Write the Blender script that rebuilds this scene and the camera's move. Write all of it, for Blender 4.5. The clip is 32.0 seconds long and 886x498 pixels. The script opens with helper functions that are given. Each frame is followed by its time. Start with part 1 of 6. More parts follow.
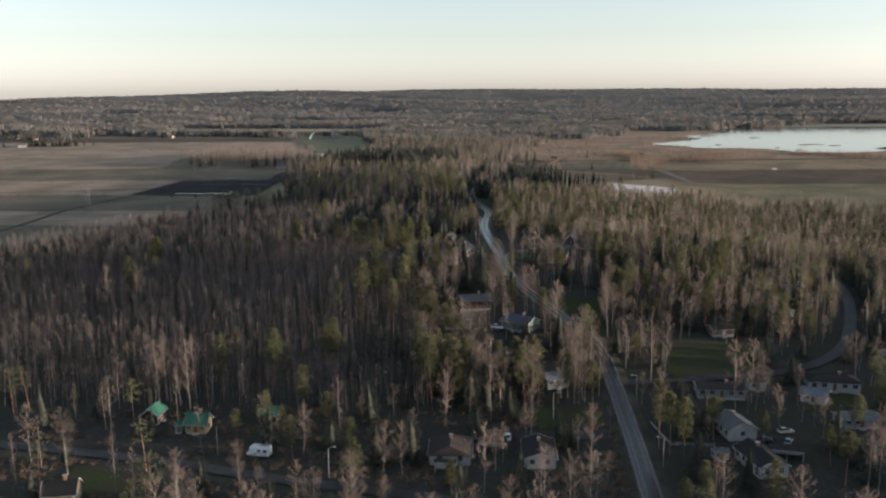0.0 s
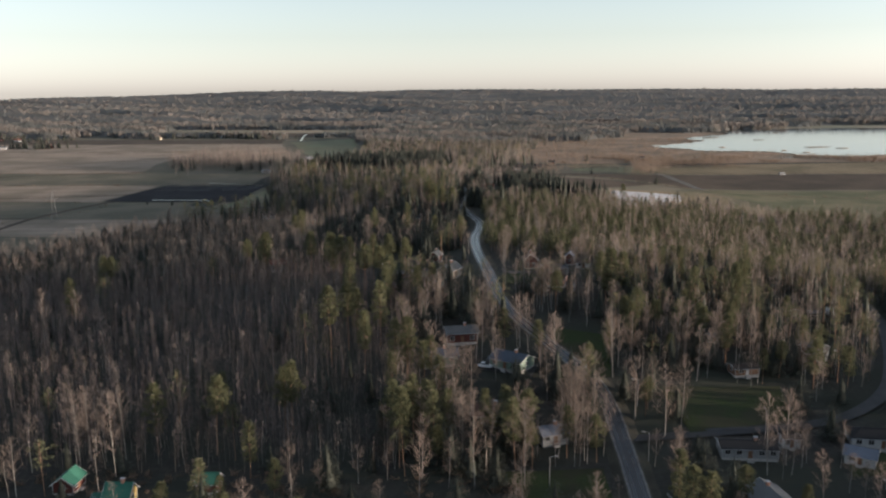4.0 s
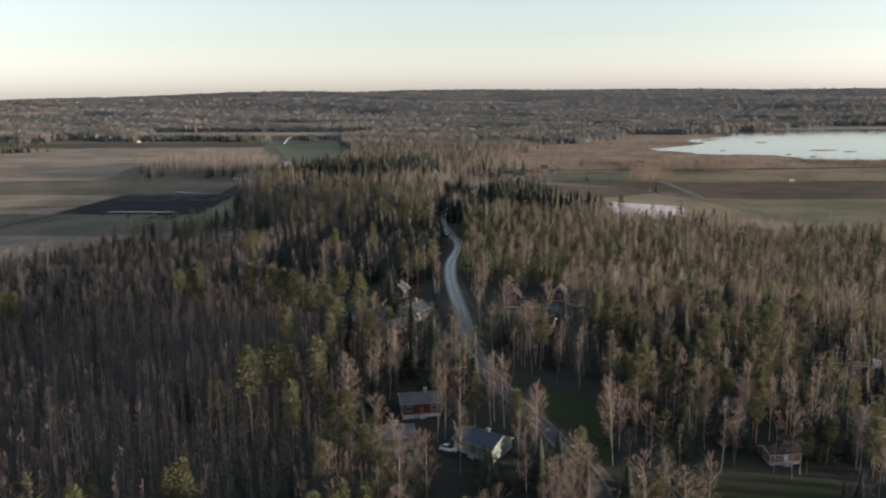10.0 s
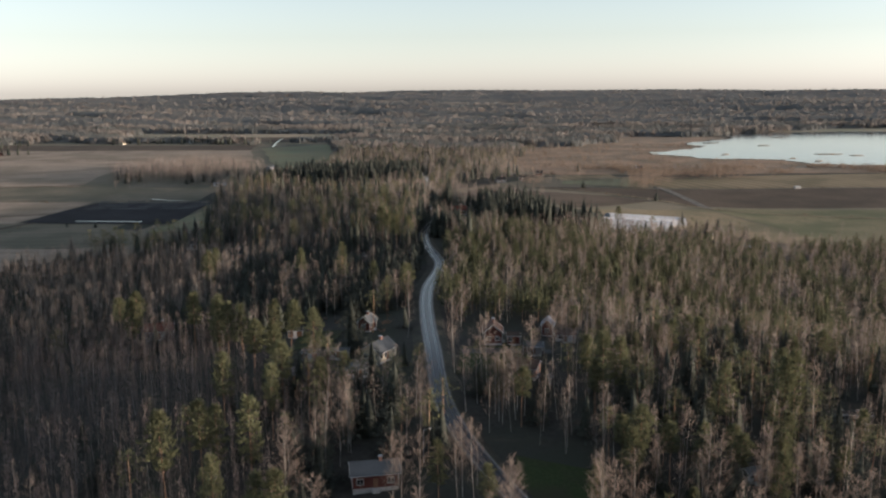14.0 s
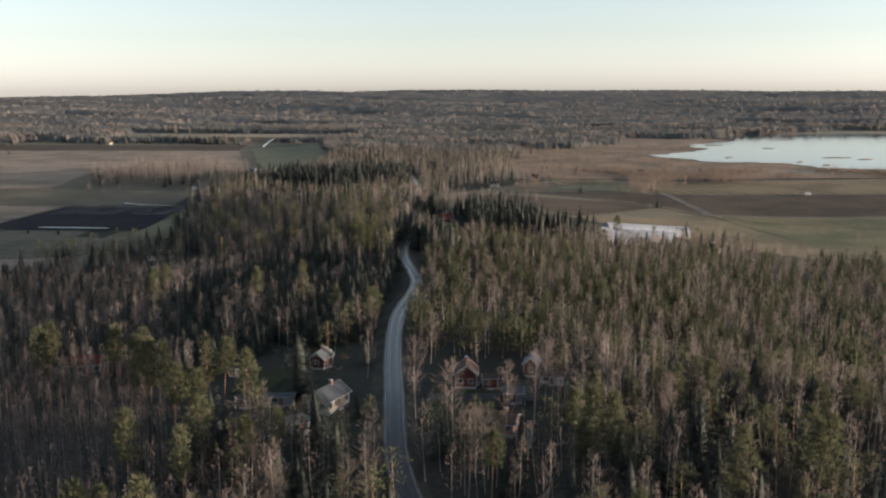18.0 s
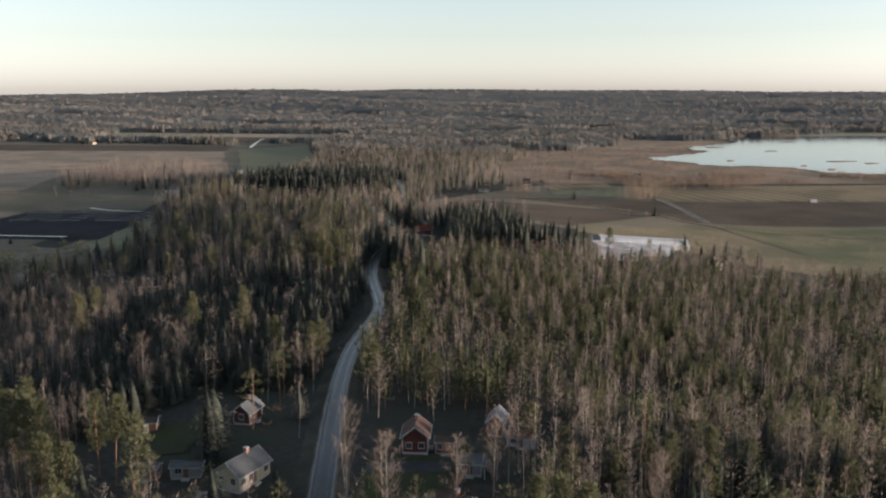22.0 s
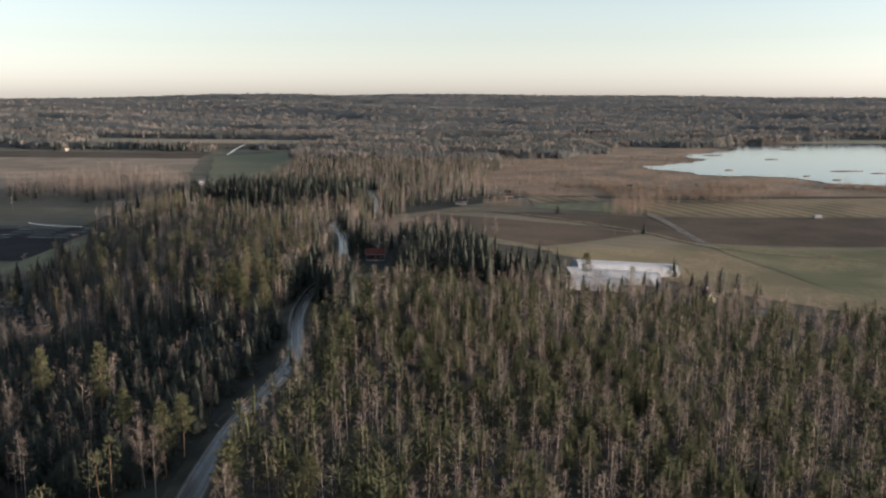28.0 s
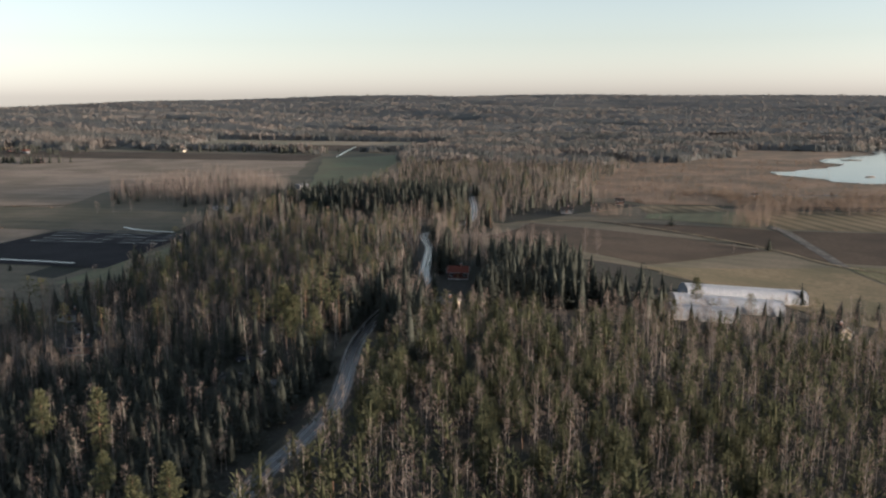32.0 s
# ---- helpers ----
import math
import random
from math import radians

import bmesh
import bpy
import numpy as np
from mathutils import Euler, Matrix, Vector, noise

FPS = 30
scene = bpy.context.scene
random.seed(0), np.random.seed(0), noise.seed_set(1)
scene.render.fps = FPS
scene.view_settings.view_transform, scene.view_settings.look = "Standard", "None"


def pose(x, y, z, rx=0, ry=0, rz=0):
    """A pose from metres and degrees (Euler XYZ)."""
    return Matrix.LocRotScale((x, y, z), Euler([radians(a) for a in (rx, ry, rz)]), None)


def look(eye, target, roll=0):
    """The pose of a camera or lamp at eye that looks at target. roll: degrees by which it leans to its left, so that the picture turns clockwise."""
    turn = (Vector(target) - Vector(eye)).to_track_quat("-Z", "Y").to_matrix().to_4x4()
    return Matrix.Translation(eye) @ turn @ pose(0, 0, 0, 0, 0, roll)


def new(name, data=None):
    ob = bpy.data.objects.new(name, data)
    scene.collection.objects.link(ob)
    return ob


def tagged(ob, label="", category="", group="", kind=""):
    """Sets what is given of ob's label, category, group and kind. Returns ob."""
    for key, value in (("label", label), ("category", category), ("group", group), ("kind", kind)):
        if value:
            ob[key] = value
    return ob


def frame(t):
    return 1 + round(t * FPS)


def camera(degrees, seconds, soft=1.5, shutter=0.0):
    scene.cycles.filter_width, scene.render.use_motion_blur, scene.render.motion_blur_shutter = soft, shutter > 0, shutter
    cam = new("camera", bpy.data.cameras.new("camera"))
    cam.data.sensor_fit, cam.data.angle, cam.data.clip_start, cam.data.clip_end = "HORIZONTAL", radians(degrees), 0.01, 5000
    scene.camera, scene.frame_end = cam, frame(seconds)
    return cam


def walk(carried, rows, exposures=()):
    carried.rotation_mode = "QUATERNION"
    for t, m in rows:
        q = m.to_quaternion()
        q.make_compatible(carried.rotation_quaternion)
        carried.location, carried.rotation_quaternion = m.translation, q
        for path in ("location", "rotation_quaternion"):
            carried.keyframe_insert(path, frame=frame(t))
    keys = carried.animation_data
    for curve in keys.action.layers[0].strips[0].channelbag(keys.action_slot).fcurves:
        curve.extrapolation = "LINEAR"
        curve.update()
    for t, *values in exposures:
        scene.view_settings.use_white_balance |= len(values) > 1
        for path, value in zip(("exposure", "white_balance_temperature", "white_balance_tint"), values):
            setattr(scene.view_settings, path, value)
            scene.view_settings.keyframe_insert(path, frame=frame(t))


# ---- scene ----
cam = camera(53.6, 32.0, 2.3)
EXPOSURES = [(0, 1.48, 5700, 11), (29, 1.48, 5700, 11), (32, 1.4, 5700, 11)]
PATH = [
    (0, (7.088, -3.536, 91.844), (6.983, -1.571, 91.488), -0.5),
    (1, (7.307, 7.233, 92.099), (7.204, 9.198, 91.741), -0.4),
    (2, (8.181, 17.715, 92.263), (8.079, 19.68, 91.906), -0.4),
    (3, (9.508, 28.335, 92.218), (9.405, 30.3, 91.862), -0.5),
    (6, (12.349, 58.556, 92.286), (12.252, 60.522, 91.931), -0.4),
    (9, (16.581, 88.851, 92.929), (16.488, 90.817, 92.574), -0.5),
    (11, (19.929, 108.587, 93.496), (19.836, 110.553, 93.14), -0.6),
    (13, (23.415, 127.399, 94.373), (23.323, 129.365, 94.017), -0.5),
    (14, (24.903, 137.167, 94.724), (24.813, 139.133, 94.369), -0.5),
    (17, (30.218, 167.016, 94.389), (30.126, 168.981, 94.033), -0.3),
    (19, (34.211, 187.386, 94.237), (34.12, 189.352, 93.882), -0.2),
    (21, (38.867, 207.187, 94.646), (38.776, 209.152, 94.288), -0.1),
    (23, (44.471, 226.555, 94.837), (44.38, 228.521, 94.481), -0.0),
    (25, (50.706, 245.948, 94.893), (50.615, 247.914, 94.538), -0.0),
    (28, (59.654, 274.067, 94.762), (59.561, 276.035, 94.415), 0.1),
    (29, (62.055, 283.335, 94.856), (61.965, 285.303, 94.511), 0.1),
    (30, (64.463, 292.742, 94.968), (64.35, 294.708, 94.622), 0.1),
    (31, (66.981, 302.648, 95.208), (66.809, 304.61, 94.861), -0.0),
    (31.5, (68.201, 308.053, 95.31), (67.945, 310.006, 94.964), -0.0),
    (32, (69.565, 313.741, 95.288), (69.203, 315.677, 94.943), -0.2),
]
walk(cam, [(t, look(eye, target, roll)) for t, eye, target, roll in PATH], EXPOSURES)

# ---- light ----
SUN_ELEV, SUN_AZ = 5.0, 94.0   # azimuth clockwise from +y
world = bpy.data.worlds.new("world")
scene.world = world
world.use_nodes = True
wn = world.node_tree
sky = wn.nodes.new("ShaderNodeTexSky")
sky.sky_type = "NISHITA"
sky.sun_disc = False
sky.sun_elevation, sky.sun_rotation = radians(SUN_ELEV), radians(SUN_AZ)
sky.air_density, sky.dust_density, sky.ozone_density = 1.0, 0.5, 1.3
hazy = wn.nodes.new("ShaderNodeHueSaturation")
hazy.inputs["Saturation"].default_value = 0.42
wn.links.new(sky.outputs[0], hazy.inputs["Color"])
wn.links.new(hazy.outputs[0], wn.nodes["Background"].inputs[0])
wn.nodes["Background"].inputs[1].default_value = 0.117
sun = new("sun", bpy.data.lights.new("sun", "SUN"))
sun.data.energy, sun.data.angle, sun.data.color = 5.1, radians(1.5), (1.0, 0.76, 0.54)
sa, se = radians(SUN_AZ), radians(SUN_ELEV)
sun.matrix_world = look((math.sin(sa) * math.cos(se) * 300, math.cos(sa) * math.cos(se) * 300, math.sin(se) * 300), (0, 0, 0))

rng = np.random.default_rng(7)


# ---- materials ----
def mat(name, c1, c2, size=1.0, rough=0.8, bump=0.0, metal=0.0, tone=0.0, big=0.0, obj=False, spec=0.3, third=None, leaf=0.0):
    """Two-colour noise surface; size: metres of the fine grain, big: metres of the broad patches, tone: spread per tree, leaf: share of light let through."""
    m = bpy.data.materials.new(name)
    m.use_nodes = True
    t = m.node_tree
    b = t.nodes["Principled BSDF"]
    b.inputs["Roughness"].default_value = rough
    b.inputs["Metallic"].default_value = metal
    b.inputs["Specular IOR Level"].default_value = spec
    if obj:
        src = t.nodes.new("ShaderNodeTexCoord").outputs["Object"]
    else:
        src = t.nodes.new("ShaderNodeNewGeometry").outputs["Position"]
    n1 = t.nodes.new("ShaderNodeTexNoise")
    n1.inputs["Scale"].default_value = 1.0 / size
    n1.inputs["Detail"].default_value = 5
    t.links.new(src, n1.inputs["Vector"])
    r = t.nodes.new("ShaderNodeValToRGB")
    r.color_ramp.elements[0].position, r.color_ramp.elements[1].position = 0.32, 0.68
    r.color_ramp.elements[0].color, r.color_ramp.elements[1].color = (*c1, 1), (*c2, 1)
    t.links.new(n1.outputs[0], r.inputs[0])
    col = r.outputs[0]
    if big:
        n2 = t.nodes.new("ShaderNodeTexNoise")
        n2.inputs["Scale"].default_value = 1.0 / big
        n2.inputs["Detail"].default_value = 4
        t.links.new(src, n2.inputs["Vector"])
        r2 = t.nodes.new("ShaderNodeValToRGB")
        r2.color_ramp.elements[0].position, r2.color_ramp.elements[1].position = 0.4, 0.62
        t.links.new(n2.outputs[0], r2.inputs[0])
        mx = t.nodes.new("ShaderNodeMixRGB")
        t.links.new(r2.outputs[0], mx.inputs[0])
        t.links.new(col, mx.inputs[1])
        mx.inputs[2].default_value = (*(third or tuple(v * 0.65 for v in c1)), 1)
        col = mx.outputs[0]
    if tone:
        a = t.nodes.new("ShaderNodeAttribute")
        a.attribute_name = "tone"
        oi = t.nodes.new("ShaderNodeObjectInfo")
        ad = t.nodes.new("ShaderNodeMath")
        t.links.new(a.outputs["Fac"], ad.inputs[0])
        t.links.new(oi.outputs["Random"], ad.inputs[1])
        md = t.nodes.new("ShaderNodeMath")
        md.operation = "FRACT"
        t.links.new(ad.outputs[0], md.inputs[0])
        mr = t.nodes.new("ShaderNodeMapRange")
        mr.inputs[3].default_value, mr.inputs[4].default_value = 1 - tone, 1 + tone
        t.links.new(md.outputs[0], mr.inputs[0])
        h = t.nodes.new("ShaderNodeHueSaturation")
        t.links.new(mr.outputs[0], h.inputs["Value"])
        t.links.new(col, h.inputs["Color"])
        col = h.outputs[0]
    t.links.new(col, b.inputs["Base Color"])
    if bump:
        bp = t.nodes.new("ShaderNodeBump")
        bp.inputs["Strength"].default_value = 0.6
        bp.inputs["Distance"].default_value = bump
        t.links.new(n1.outputs[0], bp.inputs["Height"])
        t.links.new(bp.outputs[0], b.inputs["Normal"])
    if leaf:
        tr = t.nodes.new("ShaderNodeBsdfTranslucent")
        t.links.new(col, tr.inputs["Color"])
        ms = t.nodes.new("ShaderNodeMixShader")
        ms.inputs[0].default_value = leaf
        t.links.new(b.outputs[0], ms.inputs[1])
        t.links.new(tr.outputs[0], ms.inputs[2])
        t.links.new(ms.outputs[0], t.nodes["Material Output"].inputs["Surface"])
    return m


def striped(name, c1, c2, width, angle, warp=6.0, rough=0.95, third=None, depth=0.12):
    """A field surface worked in parallel strips of that width; angle of the strips in degrees from +x."""
    m = mat(name, c1, c2, 2.2, rough, 0.15, big=38, third=third, spec=0.1)
    t = m.node_tree
    b = t.nodes["Principled BSDF"]
    old = b.inputs["Base Color"].links[0].from_socket
    g = t.nodes.new("ShaderNodeNewGeometry")
    mp = t.nodes.new("ShaderNodeMapping")
    mp.inputs["Rotation"].default_value = (0, 0, radians(90 - angle))
    t.links.new(g.outputs["Position"], mp.inputs[0])
    w = t.nodes.new("ShaderNodeTexWave")
    w.inputs["Scale"].default_value = 3.1416 / 10 / width
    w.inputs["Distortion"].default_value = warp
    w.inputs["Detail"].default_value = 3
    w.inputs["Detail Scale"].default_value = 0.4
    t.links.new(mp.outputs[0], w.inputs[0])
    mx = t.nodes.new("ShaderNodeMixRGB")
    mx.blend_type = "MULTIPLY"
    mx.inputs[0].default_value = depth
    t.links.new(old, mx.inputs[1])
    t.links.new(w.outputs[0], mx.inputs[2])
    t.links.new(mx.outputs[0], b.inputs["Base Color"])
    return m


M = {}
M["ground"] = mat("forest_floor", (0.034, 0.033, 0.03), (0.056, 0.052, 0.044), 1.5, 0.95, 0.2, big=22, third=(0.038, 0.041, 0.031), spec=0.1)
M["lawn"] = mat("lawn_grass", (0.03, 0.042, 0.017), (0.043, 0.055, 0.023), 0.8, 0.95, 0.08, big=9, spec=0.1, third=(0.042, 0.042, 0.025))
M["verge"] = mat("verge_grass", (0.04, 0.038, 0.028), (0.062, 0.056, 0.039), 0.7, 0.95, 0.1, big=8)
M["asphalt"] = mat("damp_asphalt", (0.019, 0.02, 0.022), (0.029, 0.03, 0.032), 0.9, 0.3, 0.003, big=7, spec=0.35, third=(0.025, 0.025, 0.027))
M["wet"] = mat("wet_asphalt", (0.02, 0.021, 0.023), (0.03, 0.031, 0.033), 0.9, 0.22, 0.002, big=11, spec=0.4, third=(0.03, 0.031, 0.033))
M["street"] = mat("street_asphalt", (0.026, 0.026, 0.027), (0.038, 0.038, 0.038), 0.9, 0.6, 0.004, big=6)
M["gravel"] = mat("gravel", (0.11, 0.1, 0.085), (0.17, 0.155, 0.13), 0.5, 0.95, 0.03, big=5)
M["paint"] = mat("road_paint", (0.22, 0.22, 0.21), (0.42, 0.42, 0.40), 0.8, 0.7)
M["stubble"] = striped("stubble_field", (0.26, 0.205, 0.155), (0.335, 0.265, 0.2), 16, 4, third=(0.2, 0.162, 0.12))
M["stubble2"] = striped("pale_stubble_field", (0.235, 0.188, 0.142), (0.305, 0.242, 0.183), 22, 3, third=(0.185, 0.152, 0.112))
M["fallow"] = striped("fallow_field", (0.135, 0.118, 0.086), (0.18, 0.152, 0.11), 14, 5, third=(0.112, 0.104, 0.074))
M["green"] = striped("green_field", (0.155, 0.165, 0.095), (0.20, 0.20, 0.125), 12, 78, third=(0.175, 0.16, 0.10))
M["meadow"] = striped("rough_meadow", (0.125, 0.115, 0.067), (0.185, 0.16, 0.094), 9, 160, third=(0.098, 0.102, 0.056), depth=0.08)
M["meadow2"] = striped("tan_meadow", (0.135, 0.112, 0.07), (0.215, 0.172, 0.108), 9, 160, third=(0.115, 0.104, 0.064), depth=0.06)
M["pathgrass"] = mat("trodden_grass", (0.19, 0.155, 0.10), (0.27, 0.22, 0.145), 1.2, 0.95, 0.05, big=9, spec=0.1)
M["plough"] = striped("ploughed_soil", (0.075, 0.058, 0.042), (0.105, 0.08, 0.058), 5, 158, 2.0, third=(0.06, 0.047, 0.035))
M["black"] = striped("black_soil", (0.018, 0.017, 0.02), (0.03, 0.028, 0.032), 4, 3, 1.0, 0.88)
M["ridge"] = mat("soil_ridge", (0.03, 0.028, 0.03), (0.05, 0.045, 0.045), 1.0, 0.8, 0.1)
M["strips"] = striped("strip_field", (0.21, 0.165, 0.10), (0.28, 0.22, 0.14), 11, 115, 2.0, third=(0.17, 0.14, 0.085), depth=0.4)
M["reed"] = mat("reed_bed", (0.17, 0.11, 0.068), (0.27, 0.18, 0.112), 9, 0.95, 0.4, big=45, third=(0.115, 0.088, 0.055))
M["farland"] = mat("far_farmland", (0.20, 0.165, 0.11), (0.27, 0.22, 0.15), 40, 0.95, big=260, third=(0.14, 0.14, 0.09))
M["bark"] = mat("pine_bark", (0.13, 0.085, 0.06), (0.22, 0.14, 0.095), 0.5, 0.9, 0.02, tone=0.15, spec=0.04)
M["sprucebark"] = mat("spruce_bark", (0.09, 0.07, 0.055), (0.15, 0.12, 0.09), 0.5, 0.9, 0.02, spec=0.04)
M["birchbark"] = mat("birch_bark", (0.13, 0.115, 0.105), (0.32, 0.3, 0.27), 0.45, 0.8, 0.01, tone=0.2, spec=0.04)
M["greybark"] = mat("grey_bark", (0.10, 0.085, 0.075), (0.18, 0.155, 0.135), 0.5, 0.9, 0.01, tone=0.25, spec=0.04)
# Both twig colours are greyed to stand in for the haze veil.
M["twig"] = mat("birch_twigs", (0.155, 0.125, 0.107), (0.228, 0.184, 0.156), 1.0, 0.8, tone=0.22, spec=0.04, leaf=0.45)
M["twigdark"] = mat("hazed_bare_twigs", (0.112, 0.094, 0.09), (0.165, 0.135, 0.127), 1.0, 0.85, tone=0.22, spec=0.04, leaf=0.42)
M["shrub"] = mat("bare_shrub", (0.13, 0.1, 0.076), (0.2, 0.15, 0.112), 1.0, 0.9, tone=0.25, spec=0.04, leaf=0.4)
M["copse"] = mat("willow_twigs", (0.18, 0.14, 0.108), (0.26, 0.2, 0.155), 3.0, 0.9, tone=0.2, spec=0.04, leaf=0.45)
# Needle colours are greyed, the spruce also lifted, in place of haze.
M["pine"] = mat("pine_needles", (0.075, 0.08, 0.046), (0.115, 0.117, 0.066), 0.8, 0.75, tone=0.18, spec=0.04, leaf=0.4)
M["youngpine"] = mat("young_pine_needles", (0.066, 0.071, 0.042), (0.1, 0.103, 0.06), 0.8, 0.75, tone=0.22, spec=0.04, leaf=0.45)
M["spruce"] = mat("spruce_needles", (0.054, 0.06, 0.052), (0.08, 0.086, 0.071), 0.8, 0.8, tone=0.15, spec=0.04, leaf=0.42)
# Far tree colours are paled and evened out to stand in for distance haze.
M["farleaf"] = mat("haze_pale_conifers", (0.14, 0.146, 0.14), (0.165, 0.168, 0.158), 60, 0.95, tone=0.08, spec=0.04, leaf=0.5)
M["fartwig"] = mat("haze_pale_birches", (0.2, 0.183, 0.165), (0.235, 0.21, 0.188), 60, 0.95, tone=0.08, spec=0.04, leaf=0.5)
for key, c in (("white", (0.42, 0.42, 0.415)), ("yellow", (0.36, 0.27, 0.11)), ("red", (0.085, 0.026, 0.02)), ("beige", (0.42, 0.36, 0.26)),
               ("greywall", (0.24, 0.245, 0.25)), ("greenwall", (0.16, 0.22, 0.18)), ("brick", (0.34, 0.19, 0.14)), ("brown", (0.16, 0.09, 0.055)), ("teal", (0.30, 0.42, 0.42))):
    M[key] = mat(key + "_boards", tuple(v * 0.86 for v in c), tuple(min(0.85, v * 1.06) for v in c), 0.35, 0.7, 0.006, big=3.0, third=tuple(v * 0.8 for v in c), obj=True)
for key, c, ro in (("r_green", (0.035, 0.12, 0.085), 0.6), ("r_dark", (0.026, 0.025, 0.025), 0.85), ("r_brown", (0.04, 0.034, 0.03), 0.85), ("r_grey", (0.085, 0.09, 0.095), 0.7),
                   ("r_light", (0.125, 0.13, 0.132), 0.7), ("r_tile", (0.09, 0.058, 0.048), 0.85), ("r_red", (0.115, 0.038, 0.026), 0.9), ("r_blue", (0.07, 0.085, 0.11), 0.6), ("r_bluegrey", (0.14, 0.155, 0.19), 0.6)):
    M[key] = mat(key + "_roofing", tuple(v * 0.9 for v in c), tuple(v * 1.06 for v in c), 0.4, ro + 0.1, 0.01, big=4.0, third=tuple(v * 0.86 for v in c), obj=True, spec=0.25)
M["plinth"] = mat("concrete", (0.28, 0.27, 0.26), (0.38, 0.37, 0.35), 0.5, 0.9, 0.01, obj=True)
M["glass"] = mat("window_glass", (0.02, 0.022, 0.025), (0.03, 0.032, 0.035), 1.0, 0.06, spec=0.6, obj=True)
M["metal"] = mat("galvanised_steel", (0.35, 0.36, 0.37), (0.5, 0.5, 0.5), 0.3, 0.45, metal=0.8, obj=True)
M["film"] = mat("tunnel_film", (0.20, 0.215, 0.24), (0.29, 0.305, 0.33), 1.2, 0.32, 0.02, big=5, spec=0.5, third=(0.22, 0.235, 0.255), obj=True)
M["oldsteel"] = mat("weathered_steel", (0.09, 0.09, 0.09), (0.14, 0.14, 0.14), 0.3, 0.6, metal=0.3, obj=True)
M["rubber"] = mat("rubber", (0.02, 0.02, 0.02), (0.03, 0.03, 0.03), 0.2, 0.8, obj=True)
M["lampglass"] = mat("lamp_glass", (0.6, 0.6, 0.58), (0.7, 0.7, 0.68), 0.2, 0.2, obj=True)
for key, c in (("car_white", (0.75, 0.76, 0.76)), ("car_dark", (0.03, 0.035, 0.05)), ("car_grey", (0.3, 0.31, 0.32)), ("car_red", (0.3, 0.03, 0.03))):
    M[key] = mat(key + "_paint", tuple(v * 0.93 for v in c), c, 0.8, 0.25, spec=0.6, obj=True)
wm = bpy.data.materials.new("still_water")
wm.use_nodes = True
wb = wm.node_tree.nodes["Principled BSDF"]
wb.inputs["Base Color"].default_value = (0.02, 0.028, 0.032, 1)
wb.inputs["Roughness"].default_value = 0.1
wb.inputs["IOR"].default_value = 1.33
wnz = wm.node_tree.nodes.new("ShaderNodeTexNoise")
wnz.inputs["Scale"].default_value = 0.35
wnz.inputs["Detail"].default_value = 4
wge = wm.node_tree.nodes.new("ShaderNodeNewGeometry")
wm.node_tree.links.new(wge.outputs["Position"], wnz.inputs["Vector"])
wbp = wm.node_tree.nodes.new("ShaderNodeBump")
wbp.inputs["Strength"].default_value = 0.6
wbp.inputs["Distance"].default_value = 0.05
wm.node_tree.links.new(wnz.outputs[0], wbp.inputs["Height"])
wm.node_tree.links.new(wbp.outputs[0], wb.inputs["Normal"])
M["water"] = wm


# Canopy colours carry the same painted haze: pale, with little contrast.
M["canopy"] = mat("haze_pale_canopy", (0.175, 0.182, 0.175), (0.205, 0.207, 0.195), 70, 0.95, 0.0, big=260, third=(0.155, 0.162, 0.157), leaf=0.5)
M["birchcanopy"] = mat("haze_pale_birch_canopy", (0.225, 0.209, 0.19), (0.265, 0.241, 0.215), 70, 0.95, 0.0, big=260, third=(0.205, 0.193, 0.175), leaf=0.5)
# ---- terrain ----
def sm(v, a, b):
    t = np.clip((np.asarray(v, float) - a) / (b - a), 0, 1)
    return t * t * (3 - 2 * t)


def ground_z(x, y):
    x, y = np.asarray(x, float), np.asarray(y, float)
    b = 3 + 8 * sm(y, 700, 1000)
    core = 17.5 * np.exp(-((x - 15) / 125) ** 2) * (1 - sm(y, 680, 940))
    r = np.hypot(x, y)
    f = sm(r, 1500, 4900)
    hills = 9 * np.sin(y / 150 + 1.2 * np.sin(x / 640 + 0.7) + 0.6 * np.sin(x / 270 + 2.0)) * (0.65 + 0.35 * np.sin(x / 480 + y / 1200)) + 4 * np.sin(x / 190 + y / 320) + 3 * np.sin(x / 520 - 2.0)
    hills = hills * (1 - 0.6 * sm(r, 4200, 4800))
    basin = -3.5 * np.exp(-((x - 780) / 480) ** 2 - ((y - 1800) / 190) ** 2)
    return basin + 1 + sm(y, 215, 385) * (b + core) + (74 - 34 * np.clip(np.abs(x) / 2300, 0, 1.3) ** 2) * f + hills * sm(r, 1700, 2600) * (0.5 + 0.5 * f)


def gz(x, y):
    return float(ground_z(x, y))


def mesh_np(name, V, F, MI=None, mats=(), tone=None, smooth=False):
    V, F = np.asarray(V, np.float32), np.asarray(F, np.int32)
    me = bpy.data.meshes.new(name)
    k = F.shape[1]
    me.vertices.add(len(V))
    me.vertices.foreach_set("co", V.ravel())
    me.loops.add(F.size)
    me.loops.foreach_set("vertex_index", F.ravel())
    me.polygons.add(len(F))
    me.polygons.foreach_set("loop_start", np.arange(len(F), dtype=np.int32) * k)
    if MI is not None:
        me.polygons.foreach_set("material_index", np.asarray(MI, np.int32))
    if smooth:
        me.polygons.foreach_set("use_smooth", np.ones(len(F), bool))
    me.update(calc_edges=True)
    if tone is not None:
        me.attributes.new("tone", "FLOAT", "POINT").data.foreach_set("value", np.asarray(tone, np.float32))
    for m in mats:
        me.materials.append(m)
    return me


